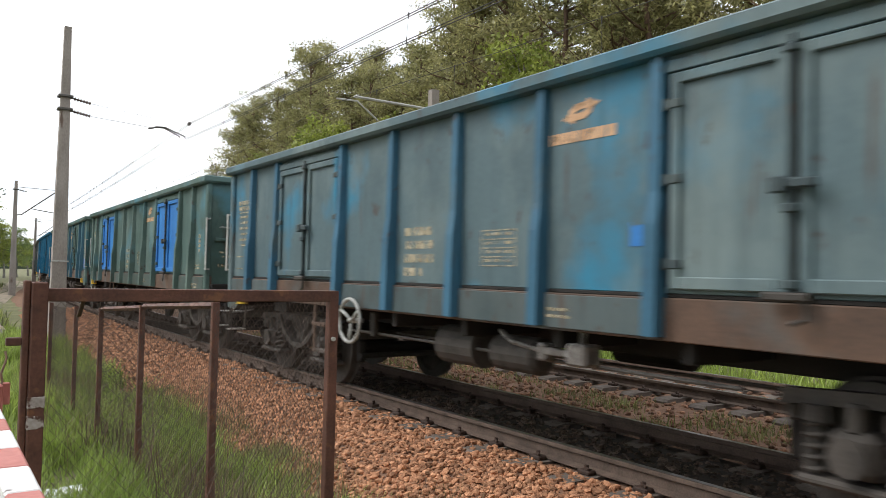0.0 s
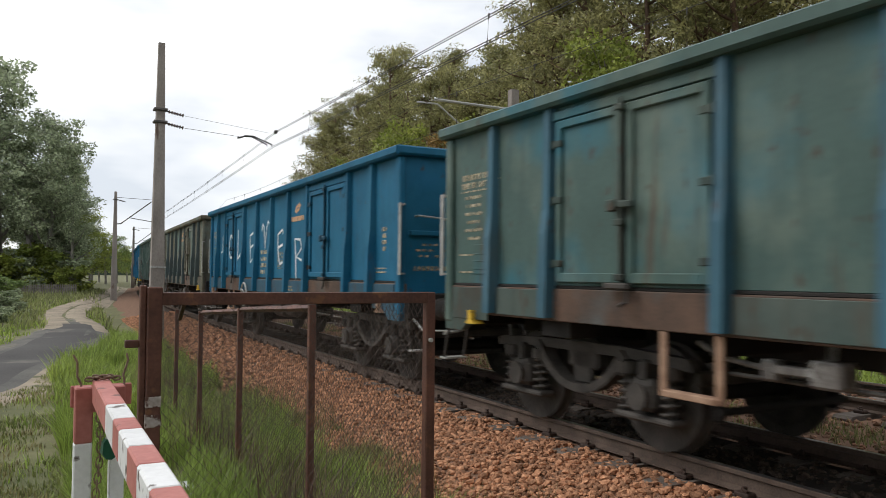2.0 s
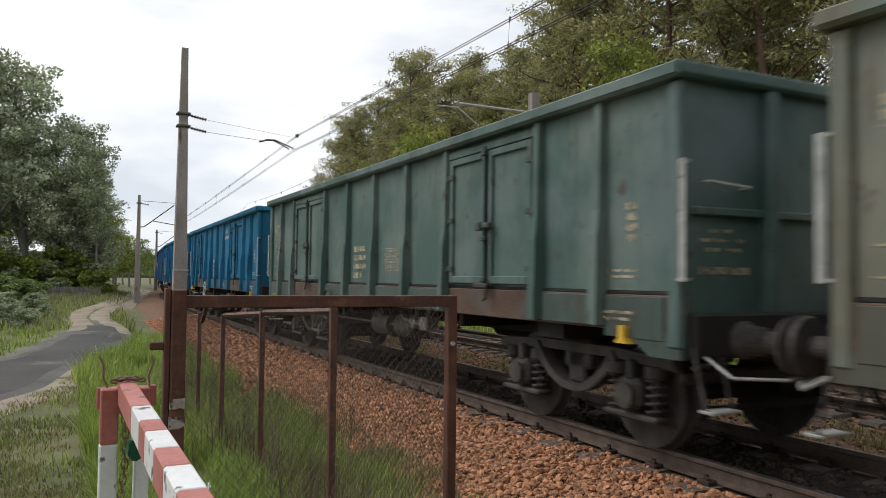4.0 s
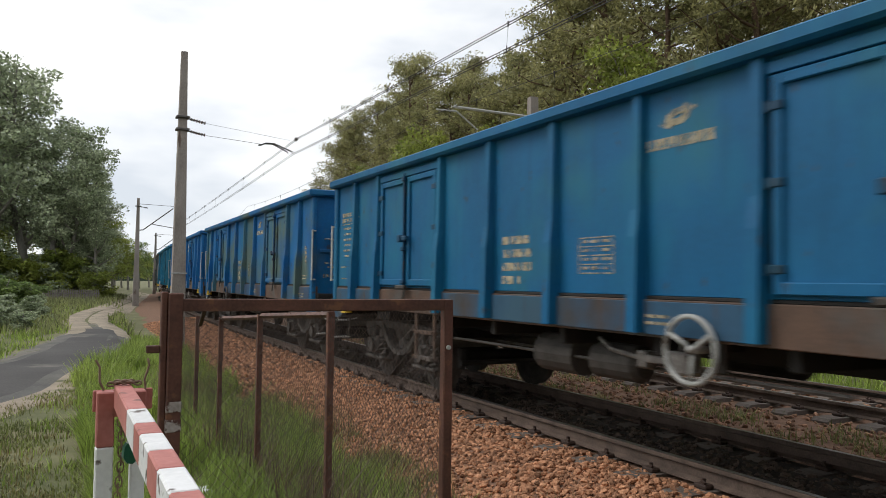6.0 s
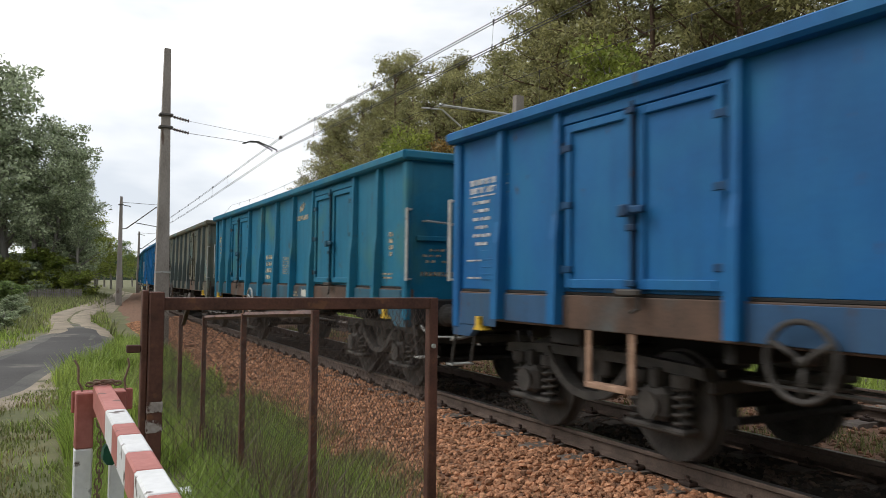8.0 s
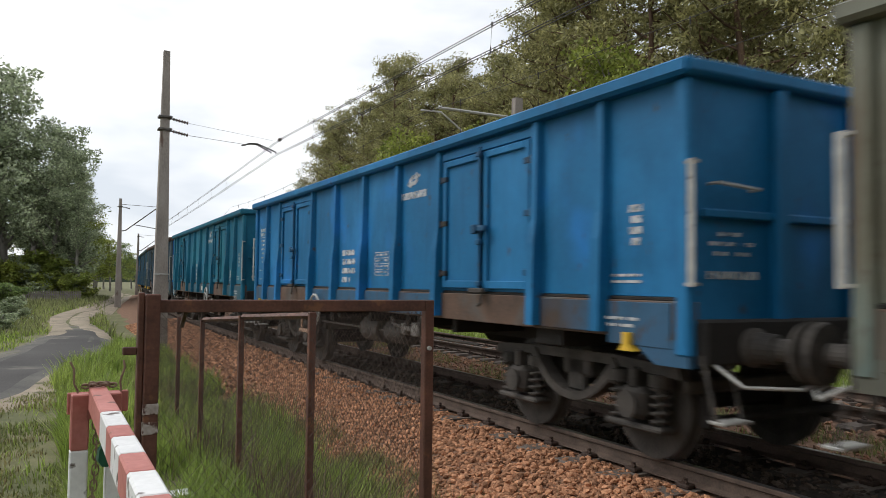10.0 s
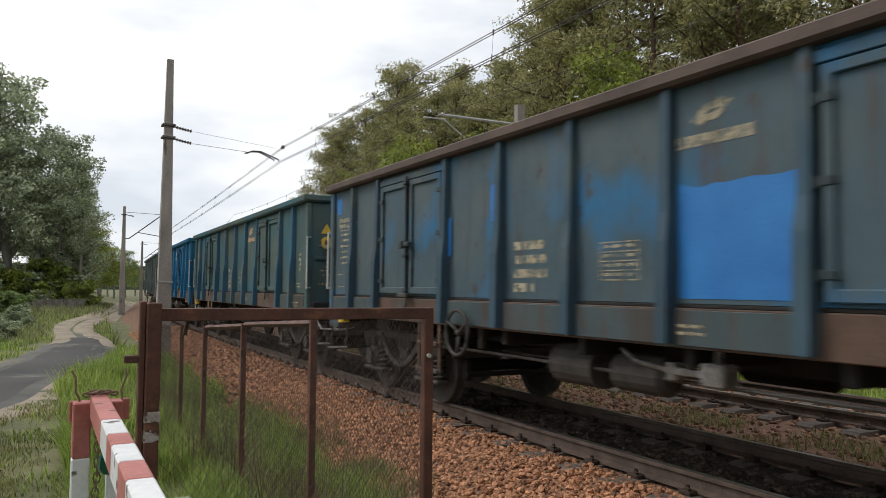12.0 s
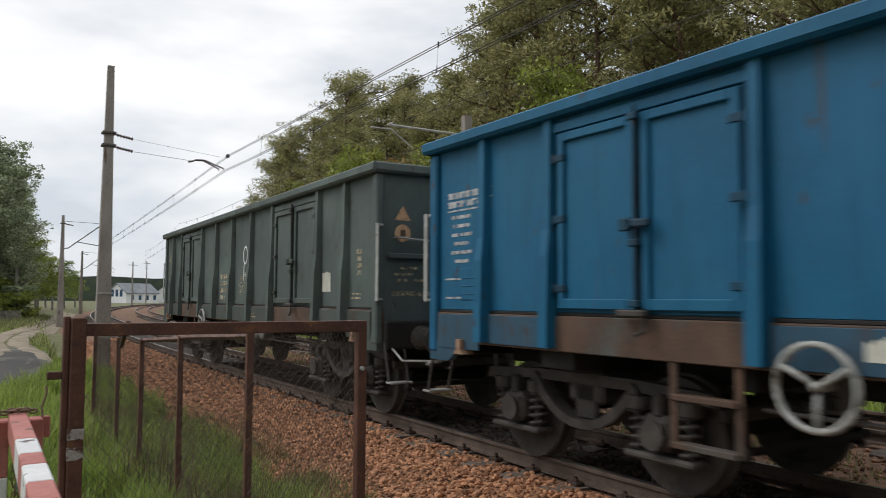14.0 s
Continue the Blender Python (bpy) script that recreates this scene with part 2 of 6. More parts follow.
M_LETTER = worn(surface("white_stencil_paint", (0.40, 0.42, 0.43), (0.62, 0.64, 0.65), 0.6, 6, 50, 0), 0.82, 0.31)
M_LETTEROLD = worn(surface("yellowed_stencil_paint", (0.36, 0.31, 0.21), (0.55, 0.48, 0.34), 0.6, 6, 50, 0), 0.8)
M_ORANGE = worn(surface("faded_orange_stencil", (0.50, 0.29, 0.16), (0.70, 0.45, 0.27), 0.6, 6, 50, 0), 0.92, 0.24)
M_GRAFFITI = surface("white_spray_paint", (0.62, 0.64, 0.64), (0.80, 0.81, 0.81), 0.6, 5, 40, 0)
M_BLUESPRAY = surface("bright_blue_repair_paint", (0.016, 0.13, 0.40), (0.03, 0.20, 0.52), 0.5, 2, 40, 0.05)
M_PATCHWHITE = surface("pale_label_sheet", (0.45, 0.44, 0.38), (0.62, 0.60, 0.52), 0.6, 6, 50, 0)
M_WALLWHITE = surface("white_house_plaster", (0.70, 0.71, 0.72), (0.82, 0.83, 0.84), 0.9, 0.4, 12, 0.1)
M_ROOF = surface("grey_roof_sheet", (0.17, 0.19, 0.21), (0.27, 0.29, 0.31), 0.7, 0.5, 8, 0.2)
M_PANE = surface("blue_window_glass", (0.03, 0.07, 0.13), (0.06, 0.11, 0.19), 0.12, 1, 10, 0)
M_CHAIN = surface("rusty_chain_steel", (0.13, 0.08, 0.055), (0.26, 0.17, 0.12), 0.7, 20, 90, 0.2)
M_WOOD = surface("grey_weathered_wood", (0.13, 0.115, 0.098), (0.27, 0.245, 0.215), 0.9, 5, 60, 0.4)
M_HILL = surface("distant_wooded_ridge", (0.030, 0.042, 0.030), (0.060, 0.078, 0.050), 1.0, 0.05, 0.4, 0)


# ---- building tools ----
class Shape:
    """Gathers corners and faces of one mesh."""

    def __init__(self):
        self.v, self.f = [], []

    def add(self, verts, faces):
        k = len(self.v)
        self.v.extend(verts)
        self.f.extend([tuple(i + k for i in f) for f in faces])
        return self

    def box(self, x0, x1, y0, y1, z0, z1, c=0.006, m=None):
        """A box with chamfered edges."""
        lo, hi = (x0, y0, z0), (x1, y1, z1)
        c = min(c, 0.45 * min(abs(h - l) for l, h in zip(lo, hi)))
        idx, verts = {}, []
        for sx in (0, 1):
            for sy in (0, 1):
                for sz in (0, 1):
                    s = (sx, sy, sz)
                    for a in range(3):
                        p = []
                        for q in range(3):
                            e = (lo, hi)[s[q]][q]
                            p.append(e if q == a else e + (c if s[q] == 0 else -c))
                        idx[s, a] = len(verts)
                        verts.append(tuple(p))
        faces = []
        for a in range(3):
            o = [q for q in range(3) if q != a]
            for s in (0, 1):
                ring = []
                for u, w in ((0, 0), (1, 0), (1, 1), (0, 1)):
                    k = [0, 0, 0]
                    k[a], k[o[0]], k[o[1]] = s, u, w
                    ring.append(idx[tuple(k), a])
                flip = (s == 1) == (a != 1)
                faces.append(tuple(ring if flip else ring[::-1]))
            for u in (0, 1):
                for w in (0, 1):
                    k0, k1 = [0, 0, 0], [0, 0, 0]
                    k0[o[0]], k0[o[1]] = u, w
                    k1[o[0]], k1[o[1]] = u, w
                    k1[a] = 1
                    k0, k1 = tuple(k0), tuple(k1)
                    faces.append((idx[k0, o[0]], idx[k1, o[0]], idx[k1, o[1]], idx[k0, o[1]]))
        for s in [(a, b, d) for a in (0, 1) for b in (0, 1) for d in (0, 1)]:
            faces.append((idx[s, 0], idx[s, 1], idx[s, 2]))
        if m is not None:
            verts = [tuple(m @ Vector(p)) for p in verts]
        return self.add(verts, faces)

    def tube(self, pts, r, n=6, caps=True):
        """A round bar along pts; r is one radius or one for each point."""
        pts = [Vector(p) for p in pts]
        rs = r if isinstance(r, (list, tuple)) else [r] * len(pts)
        verts, faces = [], []
        for i, p in enumerate(pts):
            d = (pts[min(i + 1, len(pts) - 1)] - pts[max(i - 1, 0)]).normalized()
            u = d.cross(Vector((0, 0, 1)) if abs(d.z) < 0.9 else Vector((1, 0, 0))).normalized()
            w = d.cross(u)
            for k in range(n):
                a = 2 * math.pi * k / n
                verts.append(tuple(p + rs[i] * (math.cos(a) * u + math.sin(a) * w)))
        for i in range(len(pts) - 1):
            for k in range(n):
                j = (k + 1) % n
                faces.append((i * n + k, i * n + j, (i + 1) * n + j, (i + 1) * n + k))
        if caps:
            faces += [tuple(range(n))[::-1], tuple(range((len(pts) - 1) * n, len(pts) * n))]
        return self.add(verts, faces)

    def lathe(self, profile, axis="x", at=(0, 0, 0), n=20):
        """Rings of (along, radius) round an axis through at."""
        verts, faces = [], []
        for along, r in profile:
            for k in range(n):
                a = 2 * math.pi * k / n
                c, s = r * math.cos(a), r * math.sin(a)
                p = {"x": (along, c, s), "y": (c, along, s), "z": (c, s, along)}[axis]
                verts.append(tuple(p[i] + at[i] for i in range(3)))
        for i in range(len(profile) - 1):
            for k in range(n):
                j = (k + 1) % n
                faces.append((i * n + k, i * n + j, (i + 1) * n + j, (i + 1) * n + k))
        faces += [tuple(range(n))[::-1], tuple(range((len(profile) - 1) * n, len(profile) * n))]
        return self.add(verts, faces)

    def extrude(self, outline, a, b, axis="x"):
        """A flat outline of (u, w) drawn out from a to b along an axis."""
        put = {"x": lambda t, u, w: (t, u, w), "y": lambda t, u, w: (u, t, w), "z": lambda t, u, w: (u, w, t)}[axis]
        n = len(outline)
        verts = [put(a, u, w) for u, w in outline] + [put(b, u, w) for u, w in outline]
        faces = [tuple(range(n))[::-1], tuple(range(n, 2 * n))]
        faces += [(i, (i + 1) % n, n + (i + 1) % n, n + i) for i in range(n)]
        return self.add(verts, faces)

    def mesh(self, name, material, smooth=False):
        me = bpy.data.meshes.new(name)
        me.from_pydata(self.v, [], self.f)
        if material:
            me.materials.append(material)
        if len(self.f) < 60000:
            bm = bmesh.new()
            bm.from_mesh(me)
            bmesh.ops.recalc_face_normals(bm, faces=bm.faces)
            bm.to_mesh(me)
            bm.free()
        if smooth:
            me.polygons.foreach_set("use_smooth", [True] * len(me.polygons))
        return me


def part(name, shape, material, parent, label="", smooth=False, at=None):
    me = shape.mesh(name, material, smooth) if isinstance(shape, Shape) else shape
    ob = new(name, me)
    if parent:
        ob.parent = parent
    if at is not None:
        ob.matrix_basis = at
    if label:
        tagged(ob, label)
    return ob


def thing(name, label, category, m=None, group="", kind=""):
    ob = tagged(new(name), label, category, group, kind)
    if m is not None:
        ob.matrix_basis = m
    return ob


def solid(name, shape, material, label, category="", kind="", group="", smooth=False, at=None):
    return tagged(part(name, shape, material, None, label, smooth, at), label, category, group, kind)


# ---- the line of the track: a curve to the right ----
TRACK_X, RADIUS, SECOND = 5.733, 546.0, 4.3


def on_track(s, off=0.0, z=0.0):
    """A point s metres along the near track, off to its right."""
    a = s / RADIUS
    return Vector((TRACK_X + RADIUS - (RADIUS - off) * math.cos(a), (RADIUS - off) * math.sin(a), z))


def strip(s0, s1, step, profile):
    """A band along the track with the cross section profile of (off, z)."""
    sh, n = Shape(), len(profile)
    count = max(1, int((s1 - s0) / step))
    verts = [tuple(on_track(s0 + (s1 - s0) * i / count, o, z)) for i in range(count + 1) for o, z in profile]
    faces = [(i * n + k, i * n + k + 1, (i + 1) * n + k + 1, (i + 1) * n + k) for i in range(count) for k in range(n - 1)]
    return sh.add(verts, faces)


# ---- ground, road, track bed ----
rnd = random.Random(7)


def track_side(x, y):
    """Along and across the near track for a place in plan."""
    cx = TRACK_X + RADIUS
    a = math.atan2(y, cx - x)
    return a * RADIUS, RADIUS - math.hypot(cx - x, y)


ROAD = [(-13.0, 1.0, 1.3), (-6.5, 5.2, 1.2), (-3.0, 9.0, 1.1), (-1.15, 12.0, 1.0), (-0.35, 15.0, 0.95), (0.55, 18.0, 0.95), (1.1, 21.0, 0.95), (1.6, 25.0, 0.8), (1.65, 28.5, 0.7), (1.6, 32.0, 0.65), (2.2, 38.0, 0.8), (3.6, 46.5, 0.85), (6.0, 62.5, 0.85), (7.9, 75.0, 0.85), (11.0, 100.0, 0.9)]


def road_at(u):
    """Smooth middle line and half width of the lane."""
    u = max(0.0, min(len(ROAD) - 1.001, u))
    i, w = int(u), u - int(u)
    p = [Vector(ROAD[max(0, min(len(ROAD) - 1, i + k))]) for k in (-1, 0, 1, 2)]
    return 0.5 * (2 * p[1] + (p[2] - p[0]) * w + (2 * p[0] - 5 * p[1] + 4 * p[2] - p[3]) * w * w + (3 * p[1] - p[0] - 3 * p[2] + p[3]) * w ** 3)


ROAD_LINE = [road_at(i * 0.15) for i in range(int((len(ROAD) - 1) / 0.15) + 1)]


def road_gap(x, y):
    return min(math.hypot(x - p.x, y - p.y) - p.z for p in ROAD_LINE)


def ground_z(x, y):
    s, off = track_side(x, y)
    if off < -1.7:
        d = -1.7 - off
        z = -0.30 - 0.16 * min(1, d / 1.5)
        if d > 1.5:
            z += 0.30 * min(1, (d - 1.5) / 1.3)
        z += 0.04 * noise.noise(Vector((x * 0.5, y * 0.5, 0)))
    elif off > SECOND + 1.7:
        d = off - SECOND - 1.7
        z = -0.24 - 0.26 * min(1, d / 1.0) + 0.30 * max(0, min(1, (d - 3) / 3)) + 0.30 * max(0, min(40, d - 7))
        z += 0.12 * noise.noise(Vector((x * 0.3, y * 0.3, 3)))
    else:
        z = -0.34
    return z


def make_ground():
    def axis(near, step, far, grow):
        a, d = [0.0], step
        while a[-1] < far:
            if a[-1] > near:
                d *= grow
            a.append(a[-1] + d)
        return a
    pos_x, neg_x = axis(14, 0.45, 1500, 1.22), axis(8, 0.45, 1500, 1.22)
    xs = [-v for v in neg_x[:0:-1]] + pos_x
    ys = [-v for v in axis(4, 0.5, 1500, 1.3)[:0:-1]] + axis(30, 0.5, 2500, 1.12)
    verts = [(x, y, ground_z(x, y) if abs(x) < 200 and -60 < y < 400 else (10.0 if x > 200 else -0.2)) for y in ys for x in xs]
    n = len(xs)
    faces = [(j * n + i, j * n + i + 1, (j + 1) * n + i + 1, (j + 1) * n + i) for j in range(len(ys) - 1) for i in range(n - 1)]
    return solid("ground", Shape().add(verts, faces), M_GROUND, "uneven grassy soil beside the railway line", kind="structure", smooth=True)


make_ground()


def make_lane(name, material, label, extra, lift, y_from, y_to, shift=0.0, half=None):
    sh = Shape()
    line = [p for p in ROAD_LINE if y_from <= p.y <= y_to]
    verts, n = [], 7
    for i, p in enumerate(line):
        q = line[min(i + 1, len(line) - 1)] - line[max(i - 1, 0)]
        side = Vector((q.y, -q.x, 0)).normalized()
        for k in range(n):
            w = shift + (k / (n - 1) * 2 - 1) * ((half or p.z) + extra + (0.14 if half else 0.3) * noise.noise(Vector((i * 0.2, (k > 3) * 7.0, extra + y_from))))
            a = Vector((p.x, p.y, 0)) + side * w
            edge = 0.03 if k in (0, n - 1) else 0
            verts.append((a.x, a.y, ground_z(a.x, a.y) + lift - edge))
    faces = [(i * n + k, i * n + k + 1, (i + 1) * n + k + 1, (i + 1) * n + k) for i in range(len(line) - 1) for k in range(n - 1)]
    solid(name, sh.add(verts, faces), material, label, kind="structure", smooth=True)


make_lane("road_verge", M_SAND, "pale sandy strip worn along the lane", 0.12, 0.025, 0, 17.6, 0.42)
make_lane("road_edge", M_ROADEDGE, "dusty grey margin of the lane", 0.22, 0.035, -5, 29.5)
make_lane("road_edge", M_ROADDUST, "thin dust over the lane's edge", 0.08, 0.043, -5, 27.6)
make_lane("road", M_ROAD, "narrow dusty grey lane bending along the railway", -0.1, 0.05, -5, 26.3)
for rut in (-0.46, 0.46):
    make_lane("sandy_track", M_SAND, "sandy wheel rut of the lane along the railway", 0.0, 0.045, 23.5, 200, rut, 0.42)

BED_NEAR = [(-3.3, -0.52), (-2.6, -0.38), (-1.72, -0.22), (-1.3, -0.19), (0, -0.19), (SECOND - 2.1, -0.24), (SECOND, -0.21), (SECOND + 1.4, -0.21), (SECOND + 2.7, -0.56)]
solid("ballast_bed", strip(-40, 240, 1.0, BED_NEAR), M_BALLAST, "bed of rusty brown crushed stone under both tracks", kind="structure", smooth=True)
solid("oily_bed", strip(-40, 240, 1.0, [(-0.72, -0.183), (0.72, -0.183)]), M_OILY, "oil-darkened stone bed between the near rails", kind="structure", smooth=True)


def make_track(off, name, s0, s1):
    head = [(-0.0355, -0.005), (-0.031, 0.0), (0.031, 0.0), (0.0355, -0.005), (0.0355, -0.036), (0.009, -0.05), (0.009, -0.125), (0.072, -0.145), (0.072, -0.155),
            (-0.072, -0.155), (-0.072, -0.145), (-0.009, -0.125), (-0.009, -0.05), (-0.0355, -0.036), (-0.0355, -0.005)]
    track = thing(name, "straight-laid railway track on stained concrete sleepers", "railway track", kind="structure")
    for side in (-1, 1):
        c = off + side * 0.753
        part("rail", strip(s0, s1, 1.0, [(c + o, z) for o, z in head]), M_RAIL, track, "rusty steel rail")
        part("rail_head", strip(s0, s1, 1.0, [(c - 0.027, 0.002), (c + 0.027, 0.002)]), M_RAILTOP, track, "polished running surface")
    sleeper = Shape()
    sleeper.extrude([(-1.25, -0.35), (-1.25, -0.20), (-1.2, -0.165), (-0.45, -0.165), (-0.3, -0.2), (0.3, -0.2), (0.45, -0.165), (1.2, -0.165), (1.25, -0.20), (1.25, -0.35)], -0.125, 0.125, "y")
    me = sleeper.mesh("sleeper", M_SLEEPER)
    clip = Shape()
    for side in (-1, 1):
        for o in (-0.115, 0.115):
            x = side * 0.753 + o
            clip.box(x - 0.05, x + 0.05, -0.07, 0.07, -0.165, -0.125, 0.01)
            clip.tube([(x, 0, -0.13), (x, 0, -0.085)], 0.02, 6)
            clip.tube([(x - 0.03, -0.05, -0.115), (x - 0.01, 0, -0.105), (x + 0.03, 0.05, -0.115)], 0.012, 5)
    cm = clip.mesh("rail_clip", M_CLIP)
    n = int((s1 - s0) / 0.62)
    for i in range(n):
        s = s0 + i * 0.62
        if s < -4 or s > 75:
            continue
        p = on_track(s, off)
        m = Matrix.Translation(p) @ Matrix.Rotation(-s / RADIUS, 4, "Z")
        ob = part("sleeper", me, None, track, at=m)
        if s < 40:
            part("rail_clip", cm, None, ob)
    return track


make_track(0.0, "railway_track_1", -40, 240)
make_track(SECOND, "railway_track_2", -40, 240)


# ---- open goods wagons ----
HALF, SHEET, POST = 6.40, 1.40, 1.515
Z_SILL, Z_SIDE, Z_RIM0, Z_RIM = 1.09, 1.42, 3.07, 3.20
POSTS = (-5.42, -4.45, -2.42, -1.21, 0.0, 1.21, 2.42, 4.45, 5.42)
DOORS = (-3.435, 3.435)


def build_wagon():
    """The bare wagon, once; its paint is set wagon by wagon."""
    w = thing("wagon", "open goods wagon", "goods wagon", group="wagons of the train")
    painted = []

    def put(name, sh, mat=None, label="", parent=w, smooth=False):
        ob = part(name, sh, mat or M_SILL, parent, label, smooth)
        if mat is None:
            painted.append(ob)
        return ob

    put("floor", Shape().box(-1.36, 1.36, -6.36, 6.36, 1.14, 1.24), M_INSIDE, "dark floor boards")
    for sx in (-1, 1):
        x0, x1 = sorted((sx * 1.36, sx * SHEET))
        put("side_wall", Shape().box(x0, x1, -HALF, HALF, Z_SIDE, Z_RIM0 + 0.02, 0.004))
        x0, x1 = sorted((sx * 1.34, sx * 1.357))
        put("side_lining", Shape().box(x0, x1, -HALF + 0.05, HALF - 0.05, 1.25, Z_RIM0 - 0.02, 0.003), M_INSIDE)
        # solebar: rusty in the middle, painted plates at the ends
        x0, x1 = sorted((sx * 1.33, sx * 1.43))
        put("solebar", Shape().box(x0, x1, -HALF, HALF, Z_SILL, Z_SIDE - 0.03, 0.008), M_SILL, "rusty pressed steel solebar")
        x0, x1 = sorted((sx * 1.36, sx * 1.41))
        put("drip_ledge", Shape().box(x0, x1, -HALF, HALF, Z_SIDE - 0.028, Z_SIDE - 0.002, 0.004), M_UNDER)
        for y0, y1 in ((-6.25, -5.48), (-5.36, -4.51), (-2.36, -1.27), (-1.15, -0.06), (0.06, 1.15), (1.27, 2.36), (5.36, 4.51), (6.25, 5.48)):
            a, b = sorted((y0, y1))
            x0, x1 = sorted((sx * 1.432, sx * 1.448))
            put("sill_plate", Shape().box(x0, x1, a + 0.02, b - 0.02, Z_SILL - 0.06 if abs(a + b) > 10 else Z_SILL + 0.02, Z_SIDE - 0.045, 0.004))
        # rim: a hollow section with a sloping outer lip
        rim = Shape().extrude([(sx * 1.33, Z_RIM0), (sx * 1.50, Z_RIM0), (sx * 1.53, Z_RIM0 + 0.03), (sx * 1.53, Z_RIM - 0.02), (sx * 1.50, Z_RIM), (sx * 1.35, Z_RIM), (sx * 1.33, Z_RIM - 0.02)], -HALF - 0.05, HALF + 0.05, "y")
        put("top_rim", rim)
        for y in POSTS:
            sh = Shape()
            hw = 0.062
            xo, xi = sx * POST, sx * (SHEET + 0.001)
            # ribs: deep at the foot, tapering to the rim
            rings = ((Z_RIM0, sx * 1.468, 0.72), (2.12, sx * 1.484, 0.76), (1.90, xo, 0.95), (1.12, sx * (POST + 0.015), 0.95))
            sh.add([q for z, x, k in rings for q in ((xi, y - hw, z), (x, y - hw * k, z), (x, y + hw * k, z), (xi, y + hw, z))],
                   [(4 * r + c, 4 * r + c + 1, 4 * r + c + 5, 4 * r + c + 4) for r in range(3) for c in range(3)] + [(0, 1, 2, 3), (12, 13, 14, 15)])
            put("side_post", sh)
        for y in DOORS:
            for d in (-1, 1):
                a, b = sorted((y + d * 0.035, y + d * 0.90))
                x0, x1 = sorted((sx * 1.402, sx * 1.418))
                leaf = put("door", Shape().box(x0, x1, a, b, 1.45, 2.93, 0.004))
                x0, x1 = sorted((sx * 1.419, sx * 1.452))
                for p, q, r, t in ((a, a + 0.075, 1.45, 2.93), (b - 0.075, b, 1.45, 2.93), (a + 0.076, b - 0.076, 2.855, 2.93), (a + 0.076, b - 0.076, 1.45, 1.535)):
                    put("door_frame", Shape().box(x0, x1, p, q, r, t, 0.008), parent=leaf)
                yh = y + d * 0.935
                for z in (1.62, 2.2, 2.72):
                    hg = Shape()
                    hg.tube([(sx * 1.452, yh, z - 0.04), (sx * 1.452, yh, z + 0.04)], 0.02, 8)
                    x0, x1 = sorted((sx * 1.42, sx * 1.462))
                    hg.box(x0, x1, yh - d * 0.12 if d > 0 else yh, yh if d > 0 else yh + 0.12, z - 0.03, z + 0.03, 0.005)
                    put("hinge", hg, None, "painted steel hinge", parent=leaf)
            # thin dark strips paint in the deep shadow beside and between the leaves
            for o in (-0.935, 0.0, 0.935):
                a, b = sorted((sx * 1.4005, sx * 1.404))
                hw = 0.03 if o else 0.034
                put("door_gap", Shape().box(a, b, y + o - hw, y + o + hw, 1.46, 2.93, 0.0008), M_UNDER, "dark strip standing in for the shadow beside the door leaf")
            lock = Shape()
            lock.tube([(sx * 1.475, y, 1.42), (sx * 1.475, y, 2.98)], 0.017, 8)
            for z in (1.50, 1.95, 2.10, 2.9):
                x0, x1 = sorted((sx * 1.452, sx * 1.51))
                lock.box(x0, x1, y - 0.045, y + 0.045, z - 0.028, z + 0.028, 0.008)
            put("door_bar", lock, None, "painted locking bar")
            x0, x1 = sorted((sx * 1.48, sx * 1.53))
            for ya, yb, za, zb in ((-0.17, -0.02, 2.06, 2.12), (0.02, 0.12, 2.04, 2.14)):
                put("door_latch", Shape().box(x0, x1, y + ya, y + yb, za, zb, 0.01))
            lever = Shape()
            lever.box(x0, x1, y - 0.13, y + 0.16, 1.40, 1.455, 0.012)
            lever.tube([(sx * 1.5, y - 0.1, 1.43), (sx * 1.52, y - 0.12, 1.30), (sx * 1.5, y - 0.02, 1.27)], 0.017, 6)
            put("door_lever", lever, M_BOGIE)
            x0, x1 = sorted((sx * 1.402, sx * 1.44))
            put("door_head", Shape().box(x0, x1, y - 0.95, y + 0.95, 2.945, 3.03, 0.006))
        for e in (-1, 1):
            ys = sorted((e * 6.27, e * 6.41))
            x0, x1 = sorted((sx * 1.36, sx * 1.455))
            put("corner_post", Shape().box(x0, x1, ys[0], ys[1], 0.98, Z_RIM0 - 0.005, 0.02))
            a, b = sorted((sx * 1.46, sx * 1.475))
            rail = Shape().box(a, b, e * 6.455 - 0.035, e * 6.455 + 0.035, 1.50, 2.44, 0.004)
            for z in (1.52, 2.42):
                rail.box(min(sx * 1.40, sx * 1.459), max(sx * 1.40, sx * 1.459), e * 6.43 - 0.05, e * 6.43 + 0.05, z - 0.012, z + 0.012, 0.003)
            put("handrail", rail, M_PALE, "pale grey grab rail")
    for e in (-1, 1):
        ys = sorted((e * 6.33, e * 6.37))
        put("end_wall", Shape().box(-1.355, 1.355, ys[0], ys[1], 1.10, Z_RIM0 + 0.02, 0.004))
        ys = sorted((e * 6.29, e * 6.325))
        put("end_lining", Shape().box(-1.33, 1.33, ys[0], ys[1], 1.25, Z_RIM0 - 0.02, 0.003), M_INSIDE)
        rim = Shape().extrude([(e * 6.30, Z_RIM0 + 0.003), (e * 6.45, Z_RIM0 + 0.003), (e * 6.48, Z_RIM0 + 0.03), (e * 6.48, Z_RIM - 0.02), (e * 6.45, Z_RIM - 0.003), (e * 6.30, Z_RIM - 0.003)], -1.50, 1.50, "x")
        put("end_rim", rim)
